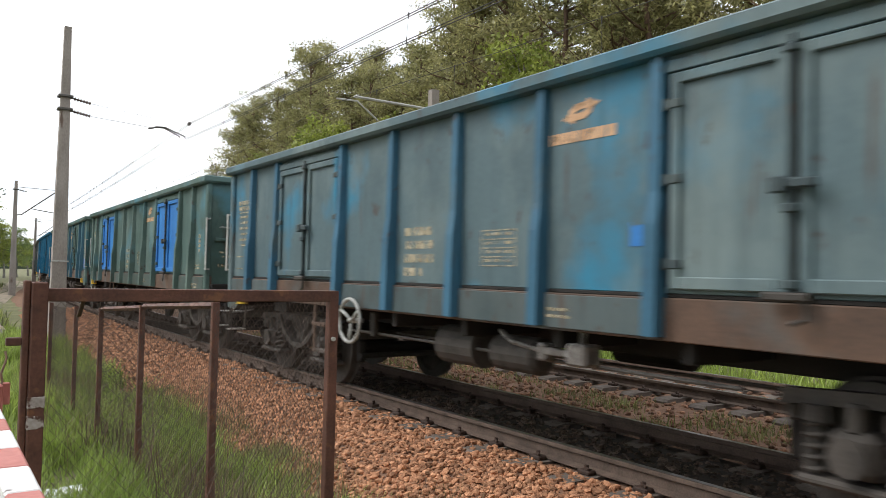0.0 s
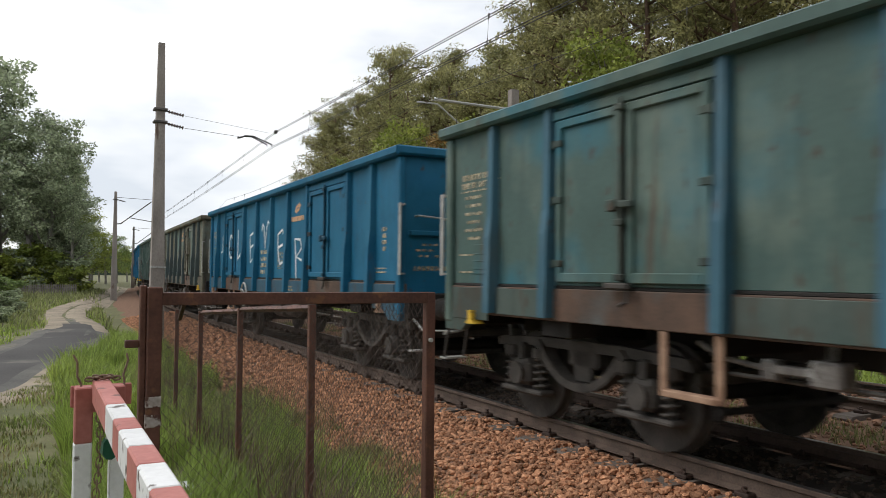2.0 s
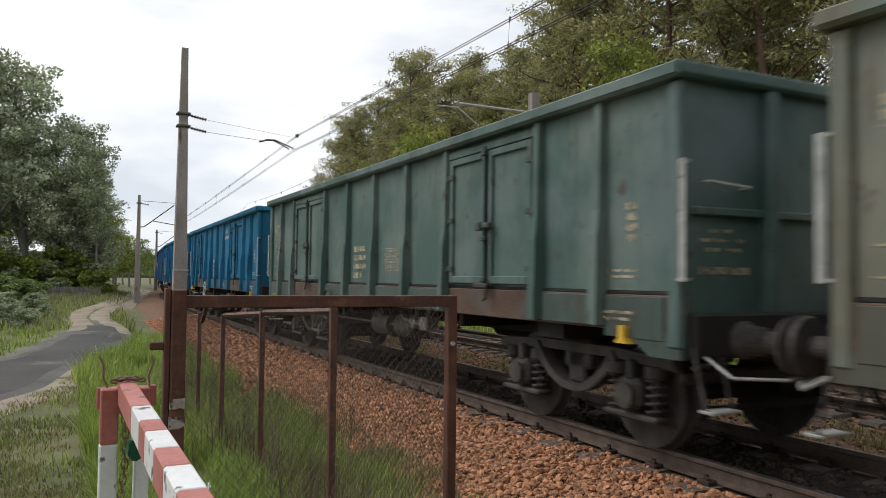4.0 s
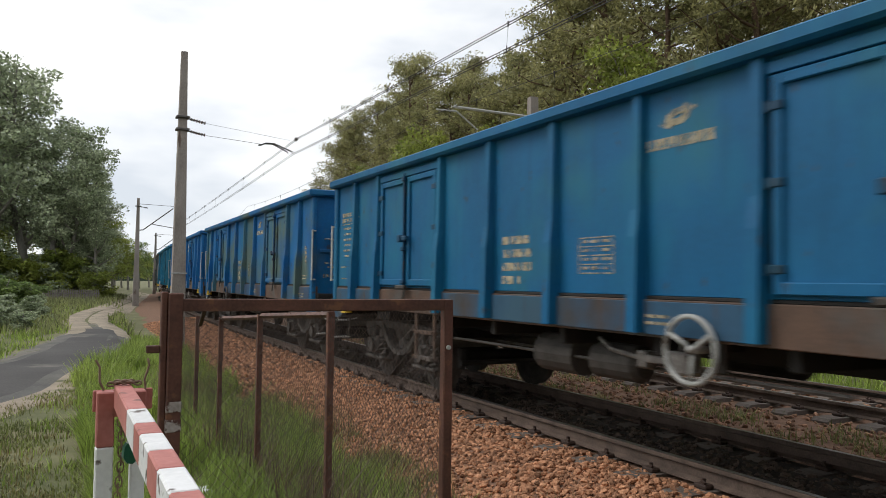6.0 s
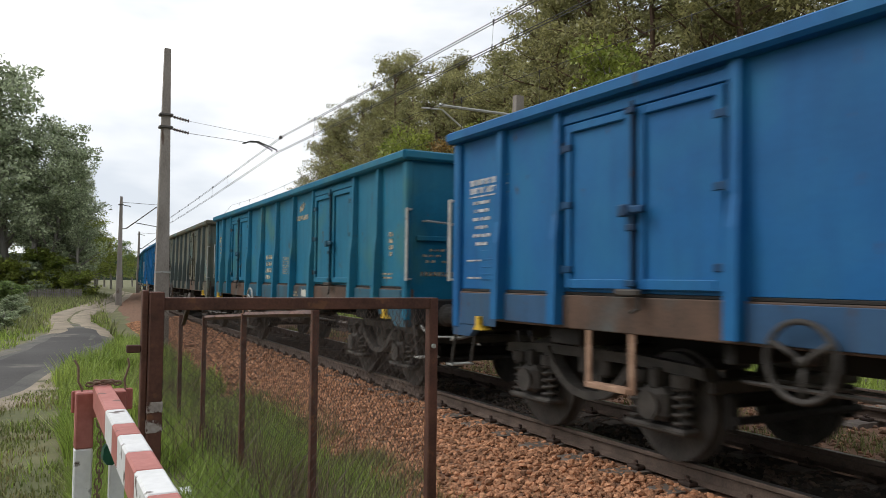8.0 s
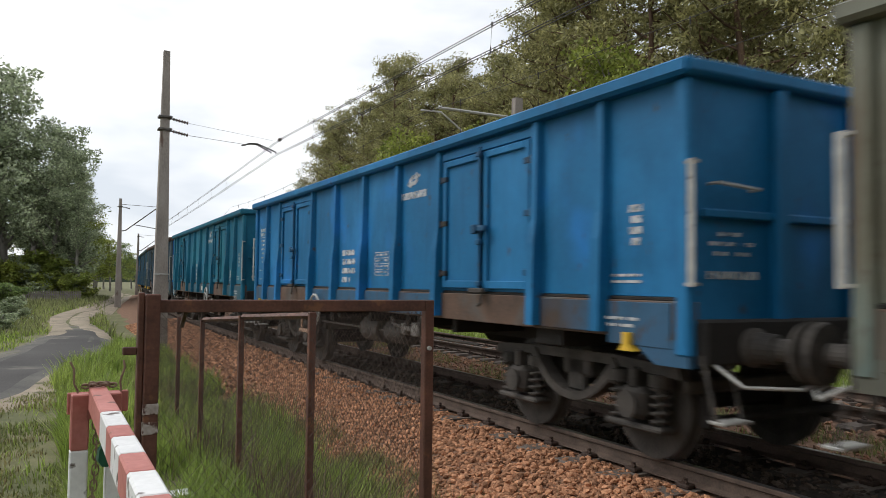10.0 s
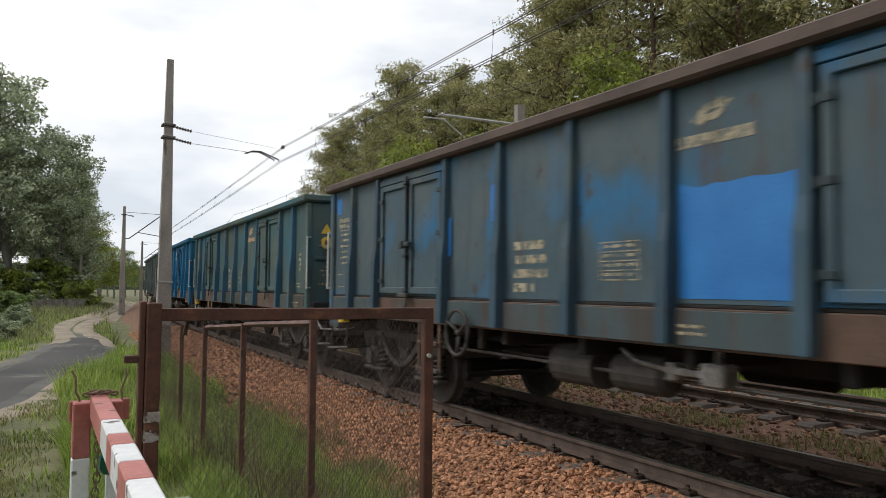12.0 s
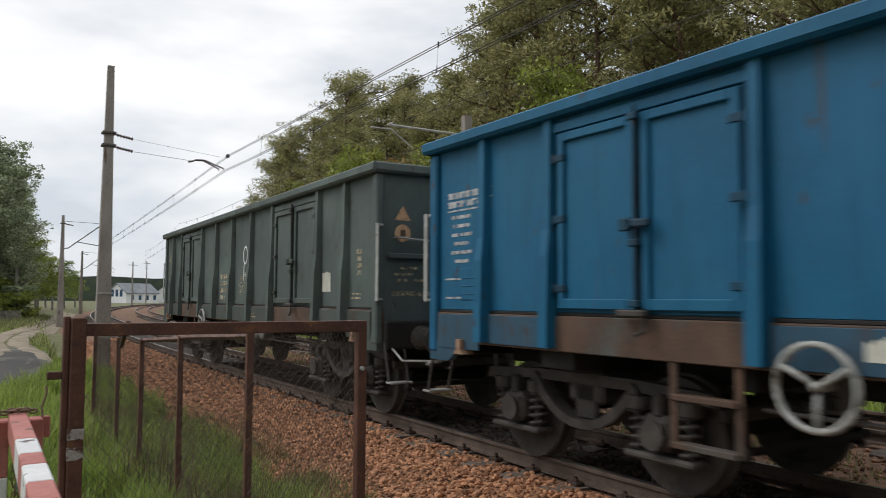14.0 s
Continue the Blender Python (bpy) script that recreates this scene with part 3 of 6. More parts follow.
        for x in (-0.48, 0.48):
            ys = sorted((e * 6.371, e * 6.47))
            put("end_post", Shape().box(x - 0.065, x + 0.065, ys[0], ys[1], 1.0, Z_RIM0 - 0.01, 0.015))
        ys = sorted((e * 6.371, e * 6.42))
        put("end_ledge", Shape().box(-1.30, 1.30, ys[0], ys[1], 2.02, 2.09, 0.012))
        for x in (-0.98, 0.98):
            hb = Shape()
            hb.tube([(x - 0.22, e * 6.37, 2.28), (x - 0.22, e * 6.47, 2.28), (x + 0.22, e * 6.47, 2.25), (x + 0.22, e * 6.37, 2.25)], 0.014, 6)
            put("end_handrail", hb, M_PALE, "pale grey grab rail")
        ys = sorted((e * 6.371, e * 6.50))
        put("headstock", Shape().box(-1.36, 1.36, ys[0], ys[1], 0.92, 1.26, 0.02), M_UNDER)
        for x in (-0.875, 0.875):
            buf = Shape().lathe([(e * 6.50, 0.15), (e * 6.53, 0.15), (e * 6.55, 0.12), (e * 6.72, 0.11), (e * 6.73, 0.085), (e * 6.93, 0.08), (e * 6.95, 0.21), (e * 6.99, 0.225), (e * 7.015, 0.17), (e * 7.02, 0.0)], "y", (x, 0, 1.05), 18)
            put("buffer", buf, M_BOGIE, "greasy steel buffer", smooth=False)
            st = Shape()
            ys = sorted((e * 6.53, e * 6.66))
            st.box(x * 1.4 - 0.15, x * 1.4 + 0.15, ys[0], ys[1], 0.52, 0.545, 0.006)
            put("step", st, M_PALE, "worn pale footstep")
            for o in (-0.13, 0.13):
                put("step_bracket", Shape().tube([(x * 1.4 + o, e * 6.45, 1.0), (x * 1.4 + o, e * 6.58, 0.54)], 0.016, 6), M_BOGIE)
            yb = e * 6.75
            bar = Shape().tube([(x * 1.45, e * 6.45, 0.95), (x * 1.45, yb, 0.80), (x * 1.1, e * 6.98, 0.80), (x * 0.9, e * 6.98, 0.84)], 0.014, 6)
            put("shunter_rail", bar, M_PALE)
        cp = Shape()
        cp.box(-0.06, 0.06, min(e * 6.5, e * 6.86), max(e * 6.5, e * 6.86), 1.0, 1.1, 0.02)
        cp.tube([(0, e * 6.85, 1.03), (0, e * 6.98, 0.93), (0, e * 7.02, 0.9)], 0.035, 8)
        cp.tube([(0, e * 6.8, 1.0), (0, e * 6.88, 0.62), (0.02, e * 6.84, 0.55)], 0.03, 8)
        put("coupling", cp, M_BOGIE, "greasy screw coupling")
        hose = Shape().tube([(0.3, e * 6.5, 0.95), (0.32, e * 6.7, 0.72), (0.3, e * 6.85, 0.5), (0.24, e * 6.98, 0.55)], 0.03, 8)
        put("brake_hose", hose, M_UNDER, "black rubber brake hose")
        # bogie
        bg = Shape()
        yc = e * 4.5
        bg.box(-1.0, 1.0, yc - 0.22, yc + 0.22, 0.62, 0.92, 0.03)
        bogie = put("bogie", bg, M_BOGIE, "grimy cast steel bogie")
        for d in (-1.38, 1.38):
            put("end_beam", Shape().box(-0.95, 0.95, yc + d - 0.04, yc + d + 0.04, 0.62, 0.74, 0.02), M_BOGIE, parent=bogie)
        put("pivot", Shape().lathe([(0.9, 0.24), (1.12, 0.24)], "z", (0, yc, 0), 16), M_BOGIE, parent=bogie)
        for sx in (-1, 1):
            fr = Shape()
            x0, x1 = sx * 0.93, sx * 1.03
            # the fish-bellied beam has a window in its web: top member, belly, cheeks
            top = [(-1.42, 0.74), (-1.38, 0.84), (-0.6, 0.88), (0.6, 0.88), (1.38, 0.84), (1.42, 0.74), (0.66, 0.785), (-0.66, 0.785)]
            fr.extrude([(yc + u, z) for u, z in top], x0, x1)
            pts_o = [(u, 0.40 + 0.38 * (abs(u) / 0.68) ** 2.2) for u in [-0.68 + 0.136 * i for i in range(11)]]
            pts_i = [(u * 0.9, z + 0.075) for u, z in pts_o]
            for i in range(10):
                fr.extrude([(yc + u, z) for u, z in (pts_o[i], pts_o[i + 1], pts_i[i + 1], pts_i[i])], x0 - sx * 0.02, x1 + sx * 0.035)
            a, b = sorted((sx * 0.92, sx * 1.0))
            fr.box(a, b, yc - 0.13, yc + 0.13, 0.48, 0.80, 0.02)
            put("side_frame", fr, M_BOGIE, parent=bogie)
            for yw in (-0.9, 0.9):
                bx = Shape()
                y0 = yc + yw
                a, b = sorted((sx * 0.88, sx * 1.12))
                bx.box(a, b, y0 - 0.15, y0 + 0.15, 0.36, 0.64, 0.05)
                a2, b2 = sorted((sx * 1.1, sx * 1.16))
                bx.lathe([(a2, 0.12), (b2, 0.10)], "x", (0, y0, 0.49), 14)
                a, b = sorted((sx * 0.90, sx * 1.10))
                bx.box(a, b, y0 - 0.36, y0 + 0.36, 0.27, 0.33, 0.02)
                bx.box(a, b, y0 - 0.05, y0 + 0.05, 0.62, 0.80, 0.02)
                put("axle_box", bx, M_BOGIE, parent=bogie)
                for o in (-0.255, 0.255):
                    sp = Shape()
                    pts = [(sx * 1.0 + 0.075 * math.cos(i * 0.9), y0 + o + 0.075 * math.sin(i * 0.9), 0.33 + 0.35 * i / 35) for i in range(36)]
                    sp.tube(pts, 0.017, 5)
                    sp.lathe([(0.66, 0.10), (0.76, 0.10)], "z", (sx * 1.0, y0 + o, 0), 12)
                    sp.tube([(sx * 1.0, y0 + o, 0.3), (sx * 1.0, y0 + o, 0.7)], 0.04, 8)
                    put("spring", sp, M_BOGIE, "coil spring", parent=bogie)
        for yw in (-0.9, 0.9):
            for sx in (-1, 1):
                for d in (-1, 1):
                    y0 = yc + yw + d * 0.53
                    put("brake_shoe", Shape().box(sx * 0.75 - 0.05, sx * 0.75 + 0.05, y0 - 0.05, y0 + 0.05, 0.33, 0.62, 0.02), M_UNDER, parent=bogie)
            put("brake_beam", Shape().tube([(-0.8, yc + yw - 0.60, 0.42), (0.8, yc + yw - 0.60, 0.42)], 0.035, 8), M_UNDER, parent=bogie)
    # frame and gear below the floor
    for x in (-0.32, 0.32):
        fr = Shape()
        fr.box(x - 0.06, x + 0.06, -6.35, 6.35, 0.84, 1.135, 0.01)
        put("centre_sill", fr, M_UNDER)
    for y, hw in ((-4.5, 0.22), (-2.6, 0.05), (-1.3, 0.05), (0, 0.05), (1.3, 0.05), (2.6, 0.05), (4.5, 0.22)):
        put("cross_bearer", Shape().box(-1.32, 1.32, y - hw, y + hw, 0.93, 1.13, 0.01), M_UNDER)
    put("brake_cylinder", Shape().lathe([(-0.35, 0.0), (-0.34, 0.2), (0.3, 0.2), (0.34, 0.12), (0.42, 0.05)], "y", (-1.02, 0.35, 0.80), 16), M_BOGIE, "grimy brake cylinder")
    put("air_tank", Shape().lathe([(-0.34, 0.0), (-0.33, 0.12), (-0.28, 0.17), (0.28, 0.17), (0.33, 0.12), (0.34, 0.0)], "y", (-1.05, -0.55, 0.80), 16), M_BOGIE, "grimy air tank")
    valve = Shape().box(-1.32, -1.12, -1.62, -1.40, 0.80, 0.98, 0.02).box(-1.30, -1.20, -1.40, -1.12, 0.86, 0.92, 0.01).box(-1.28, -1.16, -1.12, -1.0, 0.80, 0.95, 0.02)
    valve.tube([(-1.22, -1.0, 0.88), (-1.2, -0.6, 0.92), (-1.1, -0.3, 1.0)], 0.022, 6).tube([(-1.22, -1.5, 0.97), (-1.22, -1.5, 1.12)], 0.03, 6)
    put("brake_valve", valve, M_VALVE, "dusty grey brake valve boxes")
    put("air_tank", Shape().lathe([(-0.55, 0.0), (-0.54, 0.12), (-0.48, 0.18), (0.48, 0.18), (0.54, 0.12), (0.55, 0.0)], "y", (0.75, -0.6, 0.78), 16), M_UNDER, "black air tank")
    for x, y0, y1, z in ((-1.15, -2.9, 2.6, 0.80), (-0.2, -3.4, 3.4, 0.70), (1.15, -2.9, 2.6, 0.80)):
        put("brake_rod", Shape().tube([(x, y0, z), (x, y1, z)], 0.018, 6), M_STEEL)
    for sx in (-1, 1):
        yv = 1.95
        # turning wheel of the parking brake on its bracket
        hw = Shape()
        ring = [(0, yv + 0.25 * math.cos(a * math.pi / 12), 1.03 + 0.25 * math.sin(a * math.pi / 12)) for a in range(25)]
        hw.tube([(sx * 1.53, p[1], p[2]) for p in ring], 0.022, 6, caps=False)
        for a in (0.5, 2.6, 4.7):
            hw.tube([(sx * 1.50, yv, 1.03), (sx * 1.53, yv + 0.245 * math.cos(a), 1.03 + 0.245 * math.sin(a))], 0.02, 6)
        hw.tube([(sx * 1.36, yv, 1.03), (sx * 1.54, yv, 1.03)], 0.03, 8)
        put("brake_wheel", hw, M_PALE, "pale grey parking brake wheel", smooth=True)
        hg = Shape()
        hg.box(sx * 1.2 - 0.03, sx * 1.2 + 0.03, yv - 0.05, yv + 0.05, 0.84, 1.12, 0.01)
        put("brake_wheel_hanger", hg, M_BOGIE)
        # step ladder
        ld = Shape()
        yl = 2.98
        for o in (-0.27, 0.27):
            ld.box(sx * 1.40 - 0.012, sx * 1.40 + 0.012, yl + o - 0.03, yl + o + 0.03, 0.45, 1.12, 0.006)
        for z in (0.47, 0.80):
            ld.box(sx * 1.40 - 0.05, sx * 1.40 + 0.05, yl - 0.27, yl + 0.27, z - 0.022, z + 0.022, 0.006)
        put("step_ladder", ld, M_SILL, "worn steel step ladder")
        for e in (-1, 1):
            lv = Shape()
            y0 = e * 5.78
            a, b = sorted((sx * 1.36, sx * 1.50))
            lv.extrude([(y0 - 0.055, 1.01), (y0 - 0.08, 0.985), (y0 + 0.08, 0.985), (y0 + 0.055, 1.01), (y0 + 0.036, 1.035), (y0 + 0.036, 1.13), (y0 - 0.036, 1.13), (y0 - 0.036, 1.035)], a, b)
            put("tow_hook", lv, M_YELLOW, "yellow tow hook")
            x0, x1 = sorted((sx * 1.36, sx * 1.44))
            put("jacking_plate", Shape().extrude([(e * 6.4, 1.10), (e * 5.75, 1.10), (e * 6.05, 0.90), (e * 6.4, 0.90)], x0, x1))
        x0, x1 = sorted((sx * 1.402, sx * 1.412))
        gb = Shape().box(x0, x1, 5.50, 5.86, 1.52, 1.84, 0.004)
        for z in (1.58, 1.66, 1.74):
            gb.box(min(x0, x1 - 0.002) if sx > 0 else x0 - 0.006, x1 + 0.006 if sx > 0 else x1, 5.53, 5.83, z - 0.006, z + 0.006, 0.002)
        put("label_holder", gb, None, "")
    return w, painted


WHEEL_R = 0.46


def build_wheelset():
    ax = Shape().lathe([(-0.95, 0.06), (-0.8, 0.08), (-0.2, 0.075), (0.2, 0.075), (0.8, 0.08), (0.95, 0.06)], "x", n=12)
    axle = ax.mesh("wheelset", M_UNDER)
    wh = Shape().lathe([(-0.069, 0.38), (-0.069, 0.46), (0.03, 0.463), (0.04, 0.487), (0.06, 0.487), (0.066, 0.38), (0.03, 0.34), (0.012, 0.2), (0.03, 0.11), (0.06, 0.1),
                        (-0.08, 0.1), (-0.04, 0.2), (-0.03, 0.34)], "x", n=32)
    for k in range(3):
        a = k * 2.094
        wh.lathe([(-0.045, 0.03), (-0.03, 0.03)], "x", (0, 0.27 * math.cos(a), 0.27 * math.sin(a)), 8)
    return axle, wh.mesh("wheel", M_BOGIE)


WAGON, PAINTED = build_wagon()
AXLE, WHEEL = build_wheelset()
PAINTED_NAMES = {ob.name.split(".")[0] for ob in PAINTED}

BLUE, BRIGHT = (0.0068, 0.108, 0.2), (0.0056, 0.118, 0.27)
GREEN, OLIVE, GREY, STEELY = (0.067, 0.114, 0.102), (0.12, 0.112, 0.08), (0.085, 0.105, 0.1), (0.085, 0.13, 0.145)
# from the first wagon to the last: coat, fade, older coat beneath, threshold of the patches, rust, label
COATS = [
    (STEELY, (0.17, 0.22, 0.22), (0.024, 0.2, 0.33), 0.60, 0.6, "grey-blue open goods wagon with faded paint and orange emblem"),
    (GREEN, (0.15, 0.21, 0.19), (0.08, 0.22, 0.28), 0.60, 0.6, "grey-green open goods wagon with bright blue doors"),
    (GREEN, (0.17, 0.21, 0.17), (0.035, 0.14, 0.18), 0.56, 0.7, "faded green open goods wagon with blue patches"),
    (BLUE, (0.018, 0.14, 0.235), (0.012, 0.14, 0.27), 0.62, 0.3, "blue open goods wagon sprayed with white letters"),
    (OLIVE, (0.2, 0.2, 0.16), (0.12, 0.2, 0.19), 0.57, 0.8, "olive grey open goods wagon with weathered paint"),
    (GREEN, (0.16, 0.2, 0.18), (0.12, 0.16, 0.16), 0.58, 0.7, "grey-green open goods wagon with weathered paint"),
    (BLUE, (0.024, 0.17, 0.33), (0.024, 0.2, 0.34), 0.6, 0.3, "blue open goods wagon with white lettering"),
    ((0.0048, 0.105, 0.24), (0.008, 0.14, 0.25), (0.02, 0.135, 0.2), 0.58, 0.3, "bright blue open goods wagon with worn patches"),
    ((0.004, 0.105, 0.29), (0.012, 0.14, 0.25), (0.08, 0.125, 0.11), 0.50, 0.4, "blue open goods wagon mottled with olive patches"),
    ((0.008, 0.108, 0.295), (0.016, 0.14, 0.31), (0.012, 0.14, 0.3), 0.62, 0.2, "clean blue open goods wagon with white emblem"),
    ((0.008, 0.138, 0.238), (0.02, 0.16, 0.25), (0.045, 0.16, 0.16), 0.58, 0.4, "blue-green open goods wagon with worn paint"),
    (OLIVE, (0.18, 0.19, 0.15), (0.1, 0.17, 0.17), 0.57, 0.8, "olive grey open goods wagon streaked with rust"),
    (BRIGHT, (0.02, 0.19, 0.42), (0.012, 0.17, 0.5), 0.6, 0.2, "bright blue open goods wagon with white lettering"),
    ((0.006, 0.105, 0.182), (0.018, 0.17, 0.23), (0.012, 0.14, 0.25), 0.6, 0.2, "teal blue open goods wagon with white emblem"),
    ((0.062, 0.098, 0.118), (0.1, 0.12, 0.12), (0.014, 0.15, 0.33), 0.62, 0.8, "dark grey open goods wagon with blue patches and brown rim"),
    ((0.055, 0.095, 0.095), (0.1, 0.12, 0.09), (0.03, 0.11, 0.14), 0.52, 0.6, "dull green open goods wagon with orange emblem"),
    ((0.007, 0.102, 0.205), (0.016, 0.125, 0.225), (0.012, 0.12, 0.25), 0.6, 0.4, "teal blue open goods wagon with white emblem and lettering"),
    (GREY, (0.13, 0.16, 0.15), (0.12, 0.155, 0.14), 0.6, 0.4, "dark grey-green open goods wagon at the end of the train"),
]
SPEED, PITCH, LAST_AT = 16.45, 14.04, 14.58
M_BROWNRIM = surface("brown_rusted_rim", (0.06, 0.04, 0.033), (0.12, 0.08, 0.062), 0.7, 3, 40, 0.2)


def wagon_pose(i, t):
    k = len(COATS) - 1 - i
    s = LAST_AT + SPEED * (14.0 - t) - PITCH * k + 0.15 + 0.016 * t - 0.45 * ((t - 7.2) / 7) ** 2
    a, b = on_track(s - 4.5), on_track(s + 4.5)
    d = b - a
    m = (a + b) / 2
    return pose(m.x, m.y, 0, 0, 0, -math.degrees(math.atan2(d.x, d.y)))


RIBS = {0: (0.04, 0.12, 0.19), 2: (0.045, 0.115, 0.16), 4: (0.06, 0.082, 0.085), 11: (0.065, 0.085, 0.085), 14: (0.04, 0.075, 0.105), 15: (0.035, 0.10, 0.155)}
WAGONS, WHEELSETS = [], []
for i, (base, fade, under, amount, rust, label) in enumerate(COATS):
    m = wagon_pose(i, 0.0)
    w = WAGON if i == 0 else copy_thing(WAGON, m)
    w.matrix_basis = m
    tagged(w, label)
    coat = paint("wagon_paint", base, fade, under, amount, rust, i * 1.37)
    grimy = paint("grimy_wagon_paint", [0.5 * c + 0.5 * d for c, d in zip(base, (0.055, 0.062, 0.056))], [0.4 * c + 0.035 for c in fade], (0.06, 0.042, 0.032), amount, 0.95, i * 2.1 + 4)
    # rusty coat for hinges, bars and latches, darkened to paint in their shadow
    fittings = paint("shaded_fittings_paint", [0.45 * c + 0.006 for c in base], [0.5 * c for c in fade], (0.03, 0.025, 0.02), 0.56, 0.8, i * 1.1 + 7)
    ribs = paint("rib_paint", RIBS[i], [1.3 * c for c in RIBS[i]], (0.09, 0.12, 0.12), 0.6, 0.5, i * 1.9 + 2) if i in RIBS else coat
    for ob in w.children_recursive:
        kind = ob.name.split(".")[0]
        if kind in PAINTED_NAMES:
            ob.material_slots[0].link = "OBJECT"
            mat = coat
            if kind in ("door", "door_frame") and i == 1:
                mat = M_BLUESPRAY
            if kind == "side_post" and i in RIBS:
                mat = ribs
            if kind in ("hinge", "door_bar", "door_latch"):
                mat = fittings
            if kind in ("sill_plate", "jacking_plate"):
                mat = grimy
            if kind in ("top_rim", "end_rim") and i == 14:
                mat = M_BROWNRIM
            if kind == "end_wall" and i in (4, 14):
                mat = M_BLUESPRAY if i == 14 else coat
            ob.material_slots[0].material = mat
    WAGONS.append(w)
for w in WAGONS:
    for y in (-5.4, -3.6, 3.6, 5.4):
        ws = part("wheelset", AXLE, None, w, "steel wheelset", at=pose(0, y, WHEEL_R))
        for sx in (-1, 1):
            part("wheel", WHEEL, None, ws, "grimy steel wheel", at=pose(sx * 0.785, 0, 0, 0, 0, 0 if sx < 0 else 180))
        WHEELSETS.append(ws)


# ---- fence ----
def angle_iron(x, y, z0, z1, w=0.05, turn=0.0, t=0.006):
    sh = Shape()
    m = Matrix.Translation((x, y, 0)) @ Matrix.Rotation(turn, 4, "Z")
    sh.box(0, w, 0, t, z0, z1, 0.002, m)
    sh.box(0, t, t + 0.0005, w, z0, z1, 0.002, m)
    return sh


def tube_post(x, y, z0, z1, w):
    return Shape().box(x - w / 2, x + w / 2, y - w / 2, y + w / 2, z0, z1, 0.005)


FENCE_X = 1.47
SIDE_POSTS = ((2.80, 1.437), (4.25, 1.33), (5.87, 1.24), (7.3, 1.15), (8.5, 1.11), (10.1, 1.08))


def wire_mesh(p0, p1, tops, foot, cell=0.022, r=0.0009):
    """Woven diamonds of wire between two ends; tops are the heights at both."""
    sh = Shape()
    p0, p1 = Vector((*p0, 0)), Vector((*p1, 0))
    length = (p1 - p0).length
    d = (p1 - p0) / length
    nrm = Vector((d.y, -d.x, 0))
    n = int(length / cell)
    for i in range(n):
        pts = []
        top = tops[0] + (tops[1] - tops[0]) * i / n
        rows = int((top - foot) / (cell * 1.1)) + 1
        for k in range(rows + 1):
            z = top - k * cell * 1.1
            u = (i + (k + i) % 2) * cell
            bulge = 0.014 * noise.noise(Vector((u * 2, z * 2, p0.x)))
            q = p0 + d * min(max(u, 0), length) + nrm * (bulge + 0.002 * (-1) ** k) + Vector((0, 0, z))
            pts.append(q)
        verts, faces = [], []
        for q in pts:
            verts += [tuple(q + nrm * r * 1.4), tuple(q - nrm * r + d * r), tuple(q - nrm * r - d * r)]
        for k in range(len(pts) - 1):
            a = k * 3
            faces += [(a, a + 1, a + 4, a + 3), (a + 1, a + 2, a + 5, a + 4), (a + 2, a, a + 3, a + 5)]
        sh.add(verts, faces)
    return sh


